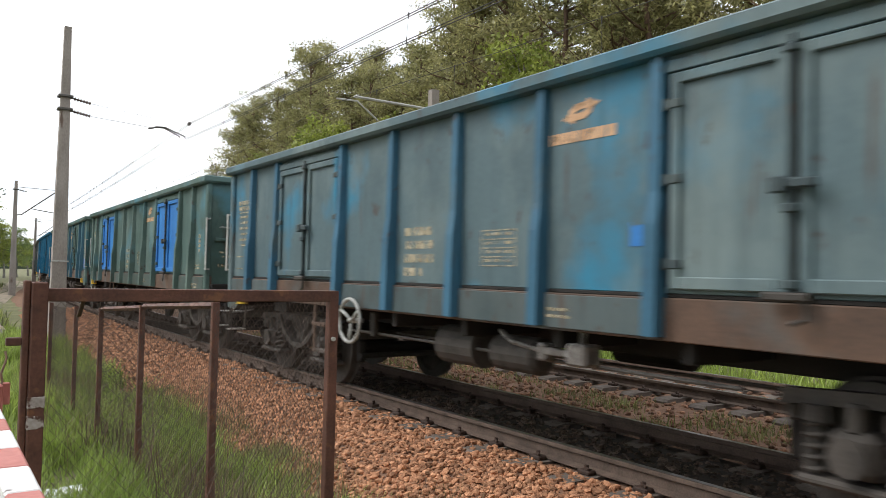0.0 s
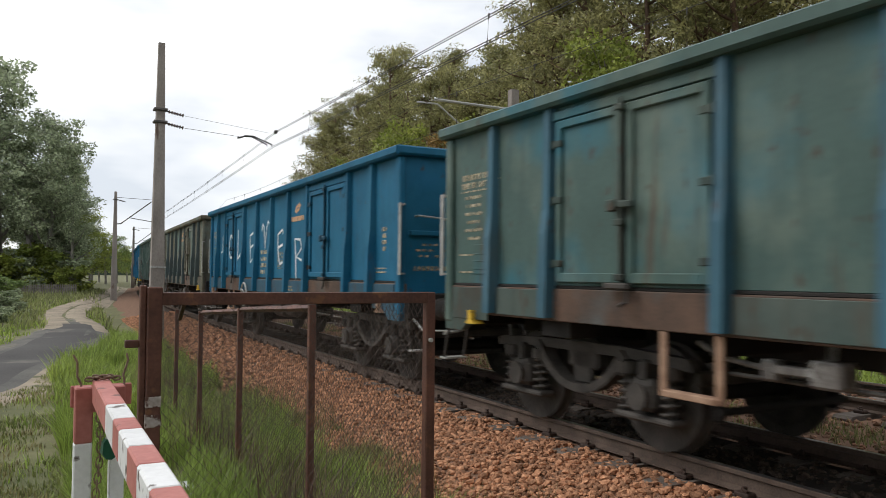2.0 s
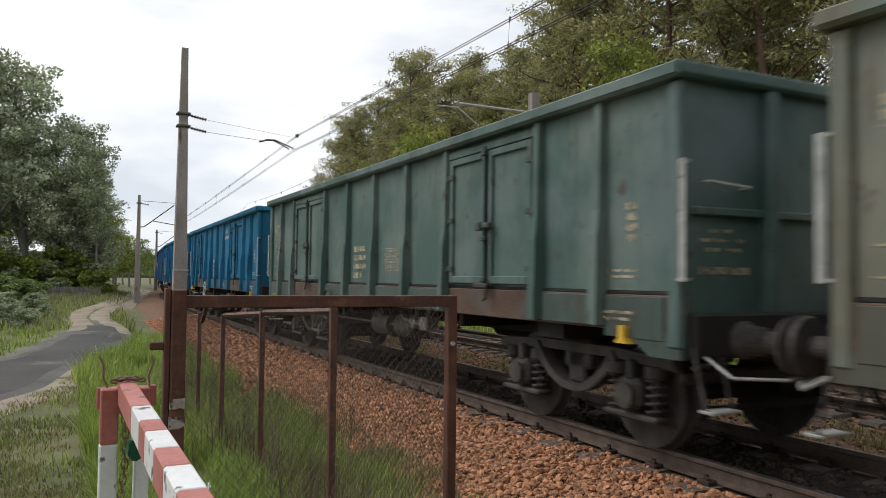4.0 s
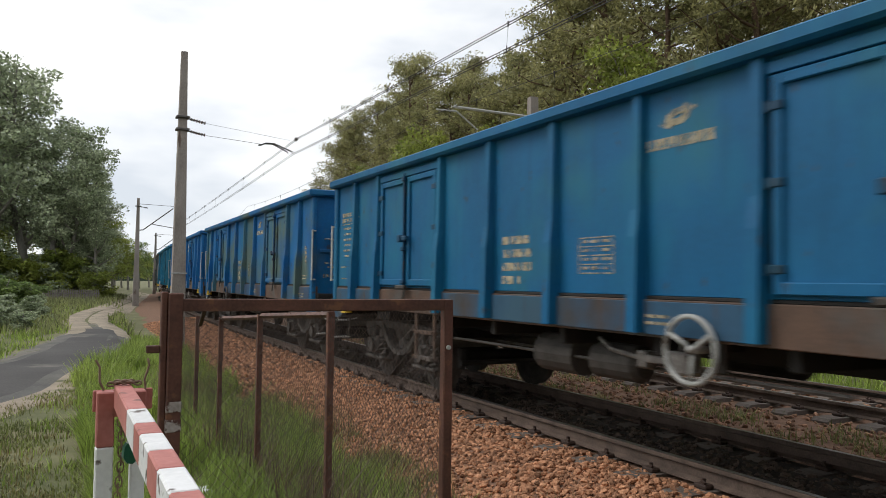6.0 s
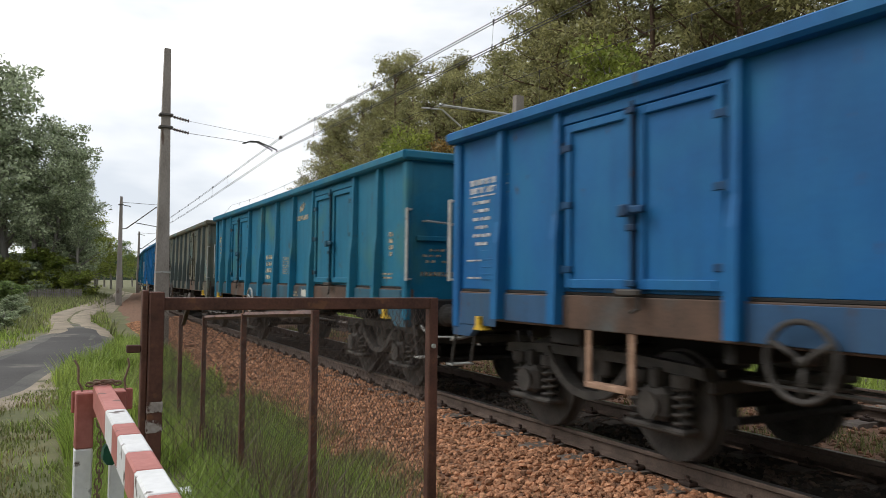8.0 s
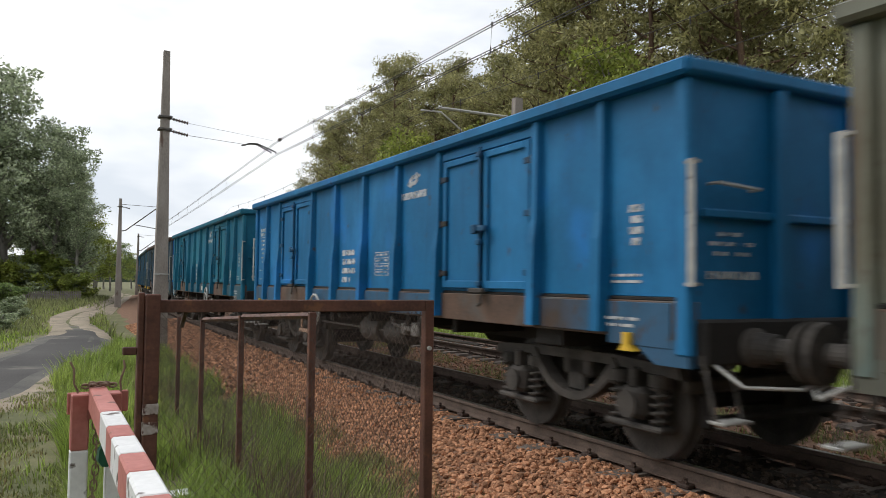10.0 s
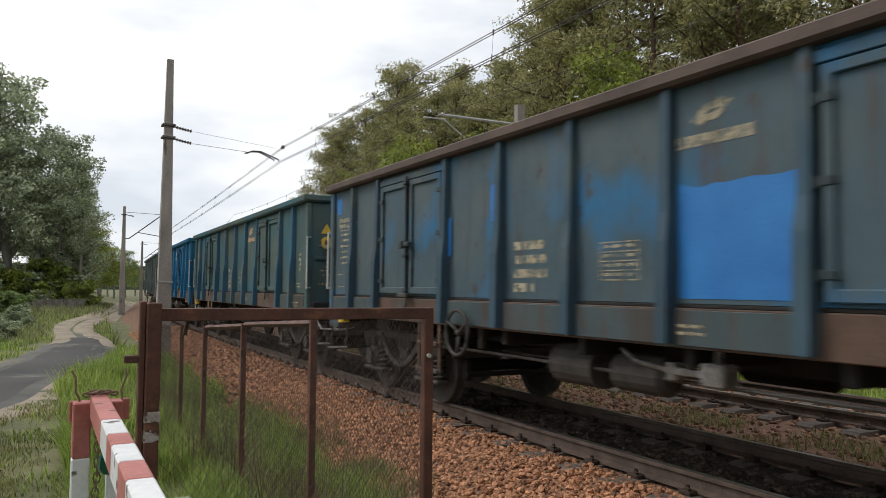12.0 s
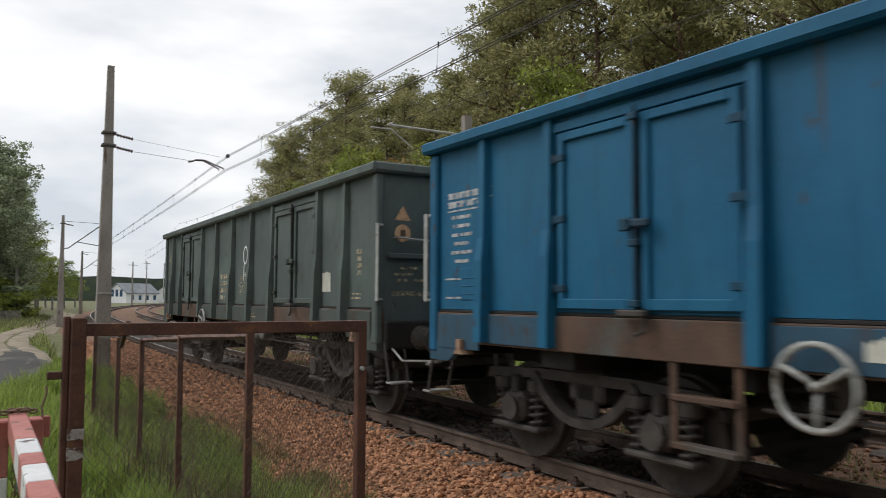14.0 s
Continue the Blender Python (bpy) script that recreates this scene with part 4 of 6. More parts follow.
def make_fence():
    f = thing("fence", "rusty brown steel fence with chain-link wire beside the track", "fence")
    gz = -0.25
    # end panel: doubled gate post, corner post, heavy top angle
    part("post", Shape().box(0.372, 0.393, 2.865, 2.905, gz, 1.463, 0.003), M_RUST, f, "rust-brown angle post")
    post = part("post", Shape().box(0.3935, 0.444, 2.85, 2.905, gz, 1.458, 0.004), M_RUST, f, "rust-brown post with worn white band")
    part("bracket", Shape().box(0.325, 0.3715, 2.872, 2.892, 1.245, 1.272, 0.003), M_RUST, post, "small welded bracket")
    flaked = surface("flaked_white_band", (0.24, 0.20, 0.18), (0.46, 0.42, 0.40), 0.7, 14, 80, 0.1, spot=(0.08, 0.035, 0.025), spot_at=0.46, spot_scale=26)
    for za, zb in ((1.035, 1.075), (0.965, 1.012)):
        part("painted_band", Shape().box(0.392, 0.4455, 2.8485, 2.9065, za, zb, 0.003), flaked, post, "flaked white paint band")
    turn = Matrix.Translation((0.444, 2.875, 0)) @ Matrix.Rotation(math.atan2(-0.065, 1.03), 4, "Z")
    rail = Shape().box(0.0, 1.07, -0.004, 0.004, 1.392, 1.437, 0.002, turn).box(0.0, 1.07, 0.0045, 0.045, 1.430, 1.437, 0.002, turn)
    part("top_rail", rail, M_RUST, f, "rust-brown angle top rail")
    for k, (y, top) in enumerate(SIDE_POSTS):
        p = part("post", angle_iron(FENCE_X + 0.006, y, gz, top, 0.039, 0.0 if k else math.pi * 0.02), M_RUST, f, "rust-brown angle post")
        if k == 0:
            part("bolt", Shape().tube([(FENCE_X + 0.02, y - 0.012, 1.24), (FENCE_X + 0.02, y, 1.24)], 0.009, 8), M_PALE, p, "pale bolt head")
    for k in (1, 2):
        (ya, za), (yb, zb) = SIDE_POSTS[k], SIDE_POSTS[k + 1]
        rl = Shape().tube([(FENCE_X + 0.03, ya, za - 0.02), (FENCE_X + 0.03, yb, zb - 0.01)], 0.02, 4)
        part("side_rail", rl, M_RUST, f, "thin side rail")
    brace = Shape().box(-0.02, 0.02, -0.22, 0.22, -0.012, 0.012, 0.003, Matrix.Translation((FENCE_X, 8.05, 1.16)) @ Matrix.Rotation(radians(-38), 4, "X"))
    part("brace", brace, M_SILL, f, "short slanting brace")
    part("wire_netting", wire_mesh((0.45, 2.882), (1.47, 2.815), (1.39, 1.39), 0.0, 0.019), M_MESH, f, "rusted chain-link netting")
    for k in range(len(SIDE_POSTS) - 1):
        (ya, za), (yb, zb) = SIDE_POSTS[k], SIDE_POSTS[k + 1]
        part("wire_netting", wire_mesh((FENCE_X + 0.015, ya), (FENCE_X + 0.015, yb), (za - 0.03, zb - 0.03), 0.0, 0.02, 0.0007), M_MESH, f, "rusted chain-link netting")
    return f


make_fence()


# ---- barrier ----
def make_barrier():
    b = thing("barrier", "red and white striped barrier bar resting on a post frame", "barrier")
    cuts = [2.50, 2.02, 1.82, 1.69, 1.52, 1.37, 1.21, 1.05, 0.89, 0.73]
    for k, (y1, y0) in enumerate(zip(cuts[:-1], cuts[1:])):
        sh = Shape().box(-0.024, 0.024, y0 - 2.5 + 0.0004, y1 - 2.5, 1.12, 1.19, 0.004, Matrix.Translation((0.218, 2.5, 0)) @ Matrix.Rotation(-0.020, 4, "Z"))
        part("stripe", sh, M_BARRED if k % 2 == 0 else M_BARWHITE, b, "faded red section" if k % 2 == 0 else "chipped white section")
    for x, w in ((0.174, 0.025), (0.268, 0.021)):
        part("post_top", Shape().box(x - w, x + w, 2.515, 2.565, 1.00, 1.165, 0.004), M_BARRED, b, "faded red post head")
        part("post", Shape().box(x - w, x + w, 2.515, 2.565, -0.25, 0.9995, 0.004), M_BARWHITE, b, "chipped white post")
    part("pivot_post", Shape().box(0.135, 0.225, 0.76, 0.85, -0.25, 1.1195, 0.005), M_BARWHITE, b, "chipped white pivot post")
    part("cross_plate", Shape().box(0.14, 0.312, 2.566, 2.58, 1.10, 1.165, 0.003), M_BARRED, b, "faded red cross plate")
    part("saddle", Shape().box(0.19, 0.246, 2.515, 2.56, 1.09, 1.1195, 0.003), M_BARRED, b, "faded red saddle plate")
    return b


make_barrier()


def make_padlock():
    p = thing("padlock", "green enamelled padlock hanging on a rusty chain", "padlock", pose(0.246, 2.46, 1.005, 0, 12, 10))
    sh = Shape()
    sh.extrude([(-0.026, 0.0), (-0.022, -0.03), (-0.008, -0.045), (0.008, -0.045), (0.022, -0.03), (0.026, 0.0), (0.02, 0.012), (-0.02, 0.012)], -0.012, 0.012, "y")
    part("body", sh, M_LOCK, p, "green body")
    arc = [(-0.017, 0, 0.01), (-0.017, 0, 0.03)] + [(-0.017 * math.cos(a * math.pi / 6), 0, 0.03 + 0.017 * math.sin(a * math.pi / 6)) for a in range(1, 6)] + [(0.017, 0, 0.03), (0.017, 0, 0.01)]
    part("shackle", Shape().tube(arc, 0.004, 6), M_CHROME, p, "steel shackle")
    ch = thing("chain", "rusty steel chain wound round the barrier post", "chain")
    for k in range(16):
        t = k / 15
        c = Vector((0.214 + 0.006 * math.sin(t * 5), 2.507, 1.10 - 0.34 * t))
        ring = []
        for a in range(9):
            u, w = 0.010 * math.cos(a * math.pi / 4), 0.018 * math.sin(a * math.pi / 4)
            ring.append((c.x + (u if k % 2 else 0), c.y + (0 if k % 2 else u), c.z + w))
        part("link", Shape().tube(ring, 0.0026, 5, caps=False), M_CHAIN, ch)
    for k in range(9):
        t = k / 8
        c = Vector((0.182 + 0.075 * t, 2.47 + 0.012 * math.sin(t * 9), 1.195 + 0.006 * math.sin(t * 3.14)))
        ring = [(c.x + 0.011 * math.cos(a * math.pi / 4), c.y + (0.007 * math.sin(a * math.pi / 4) if k % 2 else 0), c.z + (0 if k % 2 else 0.006 * math.sin(a * math.pi / 4))) for a in range(9)]
        part("link", Shape().tube(ring, 0.0032, 5, caps=False), M_CHAIN, ch)
    for x, lean in ((0.168, -0.008), (0.282, 0.006)):
        wire = [(x + lean * k * 0.5 + 0.004 * math.sin(k * 2.1), 2.55, 1.15 + 0.022 * k) for k in range(6)]
        part("wire_end", Shape().tube(wire, 0.0035, 5), M_CHAIN, ch, "rusty twisted wire end")


make_padlock()


# ---- catenary ----
def make_pole(s, off, top, w0, w1, toward, near):
    g = on_track(s, off)
    p = thing("catenary_pole", "tall tapered concrete overhead-line pole with steel arms" if near else "concrete overhead-line pole beside the line", "pole", group="overhead-line poles")
    z0 = ground_z(g.x, g.y) - 0.1
    sh = Shape()
    a, b = w0 / 2, w1 / 2
    outline = lambda h, z: [(g.x - h, g.y - h * 0.8, z), (g.x + h, g.y - h * 0.8, z), (g.x + h, g.y + h * 0.8, z), (g.x - h, g.y + h * 0.8, z)]
    sh.add(outline(a, z0) + outline(b, top), [(3, 2, 1, 0), (4, 5, 6, 7), (0, 1, 5, 4), (1, 2, 6, 5), (2, 3, 7, 6), (3, 0, 4, 7)])
    part("shaft", sh, M_CONCRETE, p, "weathered concrete shaft")
    return p, g


NEAR_POLE, POLE_GAP = 21.2, 33.5
POLES = []
for k, (s_at, off_at, top_at) in enumerate(((21.2, -2.92, 7.60), (54.7, -2.85, 6.84), (92.0, -2.1, 6.6))):
    pole, foot = make_pole(s_at, off_at, top_at, 0.39, 0.16, 1, k == 0)
    POLES.append((pole, foot))


def insulator(p0, p1, r=0.05, n=6):
    p0, p1 = Vector(p0), Vector(p1)
    sh = Shape()
    pts, rs = [], []
    for k in range(n):
        for q, rr in ((0.0, 0.35), (0.35, 1.0), (0.55, 1.0), (0.7, 0.35)):
            pts.append(p0.lerp(p1, (k + q) / n))
            rs.append(r * rr)
    sh.tube(pts, rs, 8)
    return sh


for k, (pole, foot) in enumerate(POLES):
    for z in (5.82, 5.49) if k == 0 else (6.3,):
        part("clamp", Shape().box(foot.x - 0.17, foot.x + 0.17, foot.y - 0.15, foot.y + 0.15, z - 0.03, z + 0.03, 0.01), M_STEEL, pole, "steel clamp band")
        part("insulator", insulator((foot.x + 0.2, foot.y, z - 0.03), (foot.x + 0.62, foot.y, z - 0.1), 0.05), M_PORCELAIN, pole, "brown ribbed insulator")
        part("pin", Shape().tube([(foot.x + 0.12, foot.y, z - 0.02), (foot.x + 0.22, foot.y, z - 0.03)], 0.018, 6), M_STEEL, pole)
    s = (21.2, 54.7, 92.0)[k]
    c = on_track(s, 0.2)
    arm = Shape()
    if k == 0:
        arm.tube([(foot.x + 0.62, foot.y, 5.72), (6.13, c.y, 5.46)], 0.004, 5)
        arm.tube([(foot.x + 0.62, foot.y, 5.39), (5.29, c.y, 5.28)], 0.006, 5)
        part("stay_wire", arm, M_WIRE, pole)
        for dy, dx in ((0.0, 0.0), (0.12, -0.10)):
            reg = Shape().tube([(5.27, c.y + dy, 5.26), (5.36, c.y + dy, 5.275), (5.45, c.y + dy, 5.32), (5.68, c.y + dy, 5.33), (6.22 + dx, c.y + dy, 5.14), (6.20 + dx, c.y + dy, 5.10)], 0.02, 6)
            part("steady_arm", reg, M_STEEL, pole, "curved dark steady arm")
        part("wire_clamp", Shape().box(6.28, 6.36, c.y - 0.05, c.y + 0.05, 5.46, 5.56, 0.01), M_STEEL, pole)
    else:
        arm.tube([(foot.x, foot.y, 4.68), (foot.x + 0.35, foot.y, 4.72), (foot.x + 2.2, c.y, 6.24)], 0.04, 6)
        arm.tube([(foot.x + 0.8, c.y, 5.12), (foot.x + 2.6, c.y, 4.85)], 0.028, 6)
        arm.tube([(foot.x, foot.y, 6.46), (foot.x + 2.3, c.y, 6.38)], 0.015, 5)
        part("cantilever_arm", arm, M_STEEL, pole, "dark tubular cantilever")
band = on_track(NEAR_POLE, -2.92)
part("number_plate", Shape().box(band.x - 0.21, band.x + 0.19, band.y - 0.21, band.y - 0.2, 1.62, 1.66, 0.003), M_PALE, POLES[0][0], "pale paint mark")

# pole of the second track with its bracket
mast, mfoot = make_pole(20.9, SECOND + 3.6, 7.55, 0.42, 0.28, -1, False)
marm = Shape()
mc = on_track(20.9, SECOND)
marm.tube([(mfoot.x, mfoot.y, 6.90), (11.1, mfoot.y, 6.90)], 0.045, 6)
marm.tube([(10.5, mfoot.y, 6.75), (11.2, mfoot.y, 6.77), (11.95, mfoot.y, 6.27)], 0.028, 6)
part("bracket", marm, M_ARM, mast, "pale galvanised bracket")


def make_wires(name, cords, s_list):
    """Each cord: its shift across the track, height at the supports and sag; it runs straight in plan from support to support."""
    w = thing(name, "thin overhead line wires above the track", "overhead wire")

    def place(a, b, u, off, z, sag):
        p = on_track(a, off).lerp(on_track(b, off), u)
        return Vector((p.x, p.y, z - sag * 4 * u * (1 - u)))
    for off, z, sag in cords:
        pts = [place(a, b, i / 12, off, z, sag) for a, b in zip(s_list[:-1], s_list[1:]) for i in range(12)]
        part("wire", Shape().tube(pts + [on_track(s_list[-1], off, z)], 0.0075, 5), M_WIRE, w)
    top, low = cords[0], cords[-1]
    for a, b in zip(s_list[:-1], s_list[1:]):
        for u in (0.14, 0.27, 0.39, 0.52, 0.66, 0.80, 0.91):
            p, q = place(a, b, u, *top), place(a, b, u, *low)
            part("dropper", Shape().tube([p + Vector((0, 0, 0.03)), p, p.lerp(q, 0.14), p.lerp(q, 0.17), p.lerp(q, 0.78), p.lerp(q, 0.8), q, q - Vector((0, 0, 0.02))], [0.016, 0.016, 0.010, 0.0025, 0.0025, 0.008, 0.012, 0.012], 5), M_WIRE, w)


SPANS = [NEAR_POLE + POLE_GAP * k for k in range(-2, 4)]
make_wires("overhead_wire", [(0.16, 5.52, 0.04), (0.22, 5.52, 0.04), (0.06, 5.08, 0.05), (0.13, 5.08, 0.05)], SPANS)
make_wires("overhead_wire", [(SECOND, 6.62, 0.36), (SECOND, 5.6, 0.05)], SPANS)


# ---- trees ----
def leaf_cloud(sh, centre, radius, count, size, r, squash=0.8, slim=0.5, rise=0.0):
    for _ in range(count):
        while True:
            v = Vector((r.uniform(-1, 1), r.uniform(-1, 1), r.uniform(-1, 1)))
            if 0.15 < v.length < 1:
                break
        p = centre + Vector((v.x * radius, v.y * radius, v.z * radius * squash))
        a = Vector((r.gauss(0, 1), r.gauss(0, 1), r.gauss(rise, 1))).normalized()
        b = a.cross(Vector((r.gauss(0, 1), r.gauss(0, 1), r.gauss(0, 1)))).normalized()
        k = size * r.uniform(0.6, 1.3)
        sh.add([tuple(p - a * k), tuple(p + b * k * slim), tuple(p + a * k), tuple(p - b * k * slim)], [(0, 1, 2, 3)])


def limb(sh, p, d, length, r0, r, bend=0.25, n=5):
    pts, rs = [Vector(p)], [r0]
    for k in range(n):
        d = (d + Vector((r.uniform(-bend, bend), r.uniform(-bend, bend), r.uniform(-bend * 0.4, bend)))).normalized()
        pts.append(pts[-1] + d * length / n)
        rs.append(r0 * (1 - 0.8 * (k + 1) / n))
    sh.tube(pts, rs, 6, caps=False)
    return pts


def tree_meshes(seed, kind):
    """Trunk with limbs, and crown, about 10 m high; the copies vary."""
    r = random.Random(seed)
    wood, crown = Shape(), Shape()
    if kind == "pine":
        h = r.uniform(12, 14)
        pts = limb(wood, (0, 0, -0.4), Vector((0, 0, 1)), h, 0.17, r, 0.04, 8)
        for k in range(31):
            u = 0.30 + 0.70 * k / 30
            i = min(7, int(u * 8))
            base = pts[i].lerp(pts[i + 1], u * 8 - i) if u < 1 else pts[-1]
            a = r.uniform(0, 6.283)
            ln = (3.0 * (1 - u) ** 0.5 + 0.5) * r.uniform(0.6, 1.2)
            q = limb(wood, base, Vector((math.cos(a), math.sin(a), r.uniform(0.0, 0.45))), ln, 0.05, r, 0.3, 4)
            for pnt in q[1:]:
                for _ in range(2):
                    c = pnt + Vector((r.uniform(-0.5, 0.5), r.uniform(-0.5, 0.5), r.uniform(-0.15, 0.35)))
                    leaf_cloud(crown, c, r.uniform(0.26, 0.6), 50, 0.085, r, 0.62, 0.36, 0.3)
        return wood, crown
    h = {"broad": r.uniform(8, 10), "bush": r.uniform(2.5, 3.5), "poplar": r.uniform(11, 13)}[kind]
    n_limb = {"broad": 13, "bush": 9, "poplar": 17}[kind]
    spread = {"broad": 3.0, "bush": 1.3, "poplar": 3.2}[kind]
    pts = limb(wood, (0, 0, -0.3), Vector((0, 0, 1)), h * 0.9, 0.05 + 0.014 * h, r, 0.10, 8)
    for k in range(n_limb):
        u = (0.12 if kind == "bush" else 0.28) + 0.68 * k / (n_limb - 1)
        i = min(7, int(u * 8))
        base = pts[i].lerp(pts[i + 1], u * 8 - i)
        a = k * 2.4 + r.uniform(-0.5, 0.5)
        ln = spread * (1.15 - 0.75 * u) * r.uniform(0.7, 1.2)
        q = limb(wood, base, Vector((math.cos(a), math.sin(a), r.uniform(0.3, 0.9))), ln, 0.03 + 0.006 * h * (1 - u), r, 0.35, 5)
        for pnt in q[2:]:
            for _ in range(4):
                c = pnt + Vector((r.uniform(-1, 1), r.uniform(-1, 1), r.uniform(-0.6, 0.8))) * spread * 0.2
                leaf_cloud(crown, c, r.uniform(0.35, 0.6) * (0.5 if kind == "bush" else 1), {"bush": 26, "poplar": 38, "broad": 34}[kind], {"bush": 0.08, "poplar": 0.09, "broad": 0.085}[kind], r, 0.75, 0.6)
    return wood, crown


PROTO = {}
for kind, seeds, bark in (("pine", (1, 2, 3), M_BARK), ("broad", (4, 5), M_GREYBARK), ("poplar", (6, 7), M_GREYBARK), ("bush", (8, 9), M_GREYBARK)):
    PROTO[kind] = []
    for sd in seeds:
        wood, crown = tree_meshes(sd, kind)
        PROTO[kind].append((wood.mesh("trunk", bark, True), crown.mesh("crown", None)))


def plant(kind, x, y, scale, material, label, r, squeeze=1.0):
    trunk, crown = PROTO[kind][r.randrange(len(PROTO[kind]))]
    name = "bush" if kind == "bush" else "tree"
    t = thing(name, label, name, Matrix.Translation((x, y, ground_z(x, y) - 0.05)) @ Matrix.Rotation(r.uniform(0, 6.28), 4, "Z"))
    t.scale = (scale * squeeze, scale * squeeze, scale)
    part("trunk", trunk, None, t)
    if not crown.materials:
        crown.materials.append(M_PINE)
    c = part("crown", crown, None, t)
    c.material_slots[0].link = "OBJECT"
    c.material_slots[0].material = material
    return t


rt = random.Random(21)
LAB_PINE = "tall Scots pine with bare reddish trunk on the wooded bank"
LAB_BROAD = "broadleaf tree with fresh green leaves at the wood's edge"
LAB_POP = "tall silvery-leaved tree beside the sandy lane"
for row, (o, sc, step) in enumerate(((17.0, 1.25, 3.1), (22.5, 1.4, 3.3), (29.0, 1.5, 6.0))):
    for s in np.arange(6, 86, step):
        g = on_track(s + rt.uniform(-1.3, 1.3), o + rt.uniform(-1.6, 1.6))
        plant("pine", g.x, g.y, sc * rt.uniform(0.84, 1.1) * (0.98 if s < 36 else 0.85 if s < 53 else 1.0 if s < 82 else 0.75), M_PINE, LAB_PINE, rt, 1.12)
for s in np.arange(88, 150, 4.5):
    g = on_track(s + rt.uniform(-1.3, 1.3), 18.0 + rt.uniform(-1.6, 1.6))
    plant("pine", g.x, g.y, rt.uniform(0.55, 0.7), M_PINE, LAB_PINE, rt, 1.2)
for s in np.arange(4, 150, 4.2):
    g = on_track(s + rt.uniform(-1.5, 1.5), 13.6 + rt.uniform(-0.8, 1.4))
    q = rt.random()
    mat = M_LEAF if q < 0.55 else (M_LEAFDARK if q < 0.9 else M_RUSTLEAF)
    plant("broad", g.x, g.y, rt.uniform(0.8, 1.2), mat, LAB_BROAD, rt)
for x, y, sc in ((-3.8, 69, 1.8), (-8.0, 70, 1.9), (-0.9, 71, 1.55), (-12.6, 69, 1.7), (1.9, 78, 1.08), (-5.6, 78, 1.6), (-17, 67, 1.8), (-22, 70, 1.9), (-9.6, 80, 1.9), (3.4, 86, 1.0), (-1.2, 84, 1.4), (3.5, 65, 0.76), (1.9, 66.5, 1.12), (0.5, 68, 1.32), (3.0, 69, 0.9)):
    plant("poplar", x, y, sc, M_SILVER, LAB_POP, rt, 1.1)
for k in range(46):
    x, y = rt.uniform(-30, 5.2), rt.uniform(66, 90)
    if road_gap(x, y) > 1.6:
        plant("broad", x, y, rt.uniform(0.5, 1.0), M_LEAF if rt.random() < 0.55 else M_SILVER, "leafy shrub filling the edge of the copse", rt, 1.45)
for x, y, sc in ((6.0, 96, 0.7), (8.0, 104, 0.75), (10.5, 112, 0.8), (6.5, 112, 0.9), (13.0, 122, 0.8), (9.5, 122, 0.9), (3.0, 100, 0.9), (11.5, 132, 0.8), (16.5, 140, 0.7), (5.5, 125, 1.0)):
    plant("broad", x, y, sc, M_LEAFDARK if rt.random() < 0.5 else M_LEAF, "dense dark green tree behind the lane", rt, 1.25)
for x, y, sc in ((-0.5, 27.0, 0.27), (-0.95, 28.8, 0.34), (-0.35, 30.6, 0.30), (0.0, 33.2, 0.27), (-1.25, 32.4, 0.40), (-0.3, 36.2, 0.34), (-1.6, 27.4, 0.36), (-2.4, 30.0, 0.42), (-1.6, 36.0, 0.44)):
    plant("bush", x, y, sc, M_SILVER, "low grey-green willow bush in the meadow", rt, 1.7)
for x, y, sc in ((-0.7, 43.0, 0.62), (-1.7, 42, 0.72), (-3.0, 43, 0.75), (-4.5, 42, 0.8)):
    plant("bush", x, y, sc, M_LEAFDARK, "dark low bush below the trees", rt, 1.5)
for k in range(48):
    x, y = -24 + 28.6 * k / 47 + rt.uniform(-0.5, 0.5), 60.8 + rt.uniform(0, 3.5) + 0.06 * k
    if road_gap(x, y) > 1.5:
        plant("bush", x, y, rt.uniform(0.9, 1.6), M_LEAF if k % 3 else M_SILVER, "dense bush along the foot of the copse", rt, 1.5)
for s, o, sc, mat in ((41.5, 12.4, 1.3, M_LEAF), (38.0, 12.6, 1.12, M_RUSTLEAF), (45.5, 12.8, 1.2, M_LEAF), (22.5, 12.8, 1.25, M_LEAF), (33, 13, 1.1, M_LEAF), (52, 12.5, 1.1, M_LEAF)):
    g = on_track(s, o)
    plant("broad", g.x, g.y, sc, mat, "russet-leaved young tree at the wood's edge" if mat is M_RUSTLEAF else LAB_BROAD, rt)
for s, o, sc in ((37.5, 12.0, 1.05), (33.5, 13.4, 1.1)):
    g = on_track(s, o)
    bare = thing("bare_tree", "dead bare tree with pale grey branches at the wood's edge", "tree", Matrix.Translation((g.x, g.y, ground_z(g.x, g.y) - 0.05)))
    bare.scale = (0.75 * sc, 0.75 * sc, sc)
    part("trunk", PROTO["broad"][0][0], None, bare)
# unseen pines and broadleaf trees added behind the camera, dimming camera-facing wagon faces
for k in range(12):
    g = on_track(-8 - k * 4.0, 15 + rt.uniform(-1, 3))
    plant("pine", g.x, g.y, rt.uniform(1.2, 1.45), M_PINE, LAB_PINE, rt, 1.1)
for x, y in ((-9, -7), (-5.5, -9), (-2, -8.5), (1.0, -10.5), (-12.5, -4), (-7.5, -12), (-3.5, -13.5), (0.5, -15), (-15, -9)):
    plant("broad", x, y, rt.uniform(1.0, 1.3), M_LEAFDARK, "unseen broadleaf tree added behind the camera to cut low sky light", rt, 1.2)


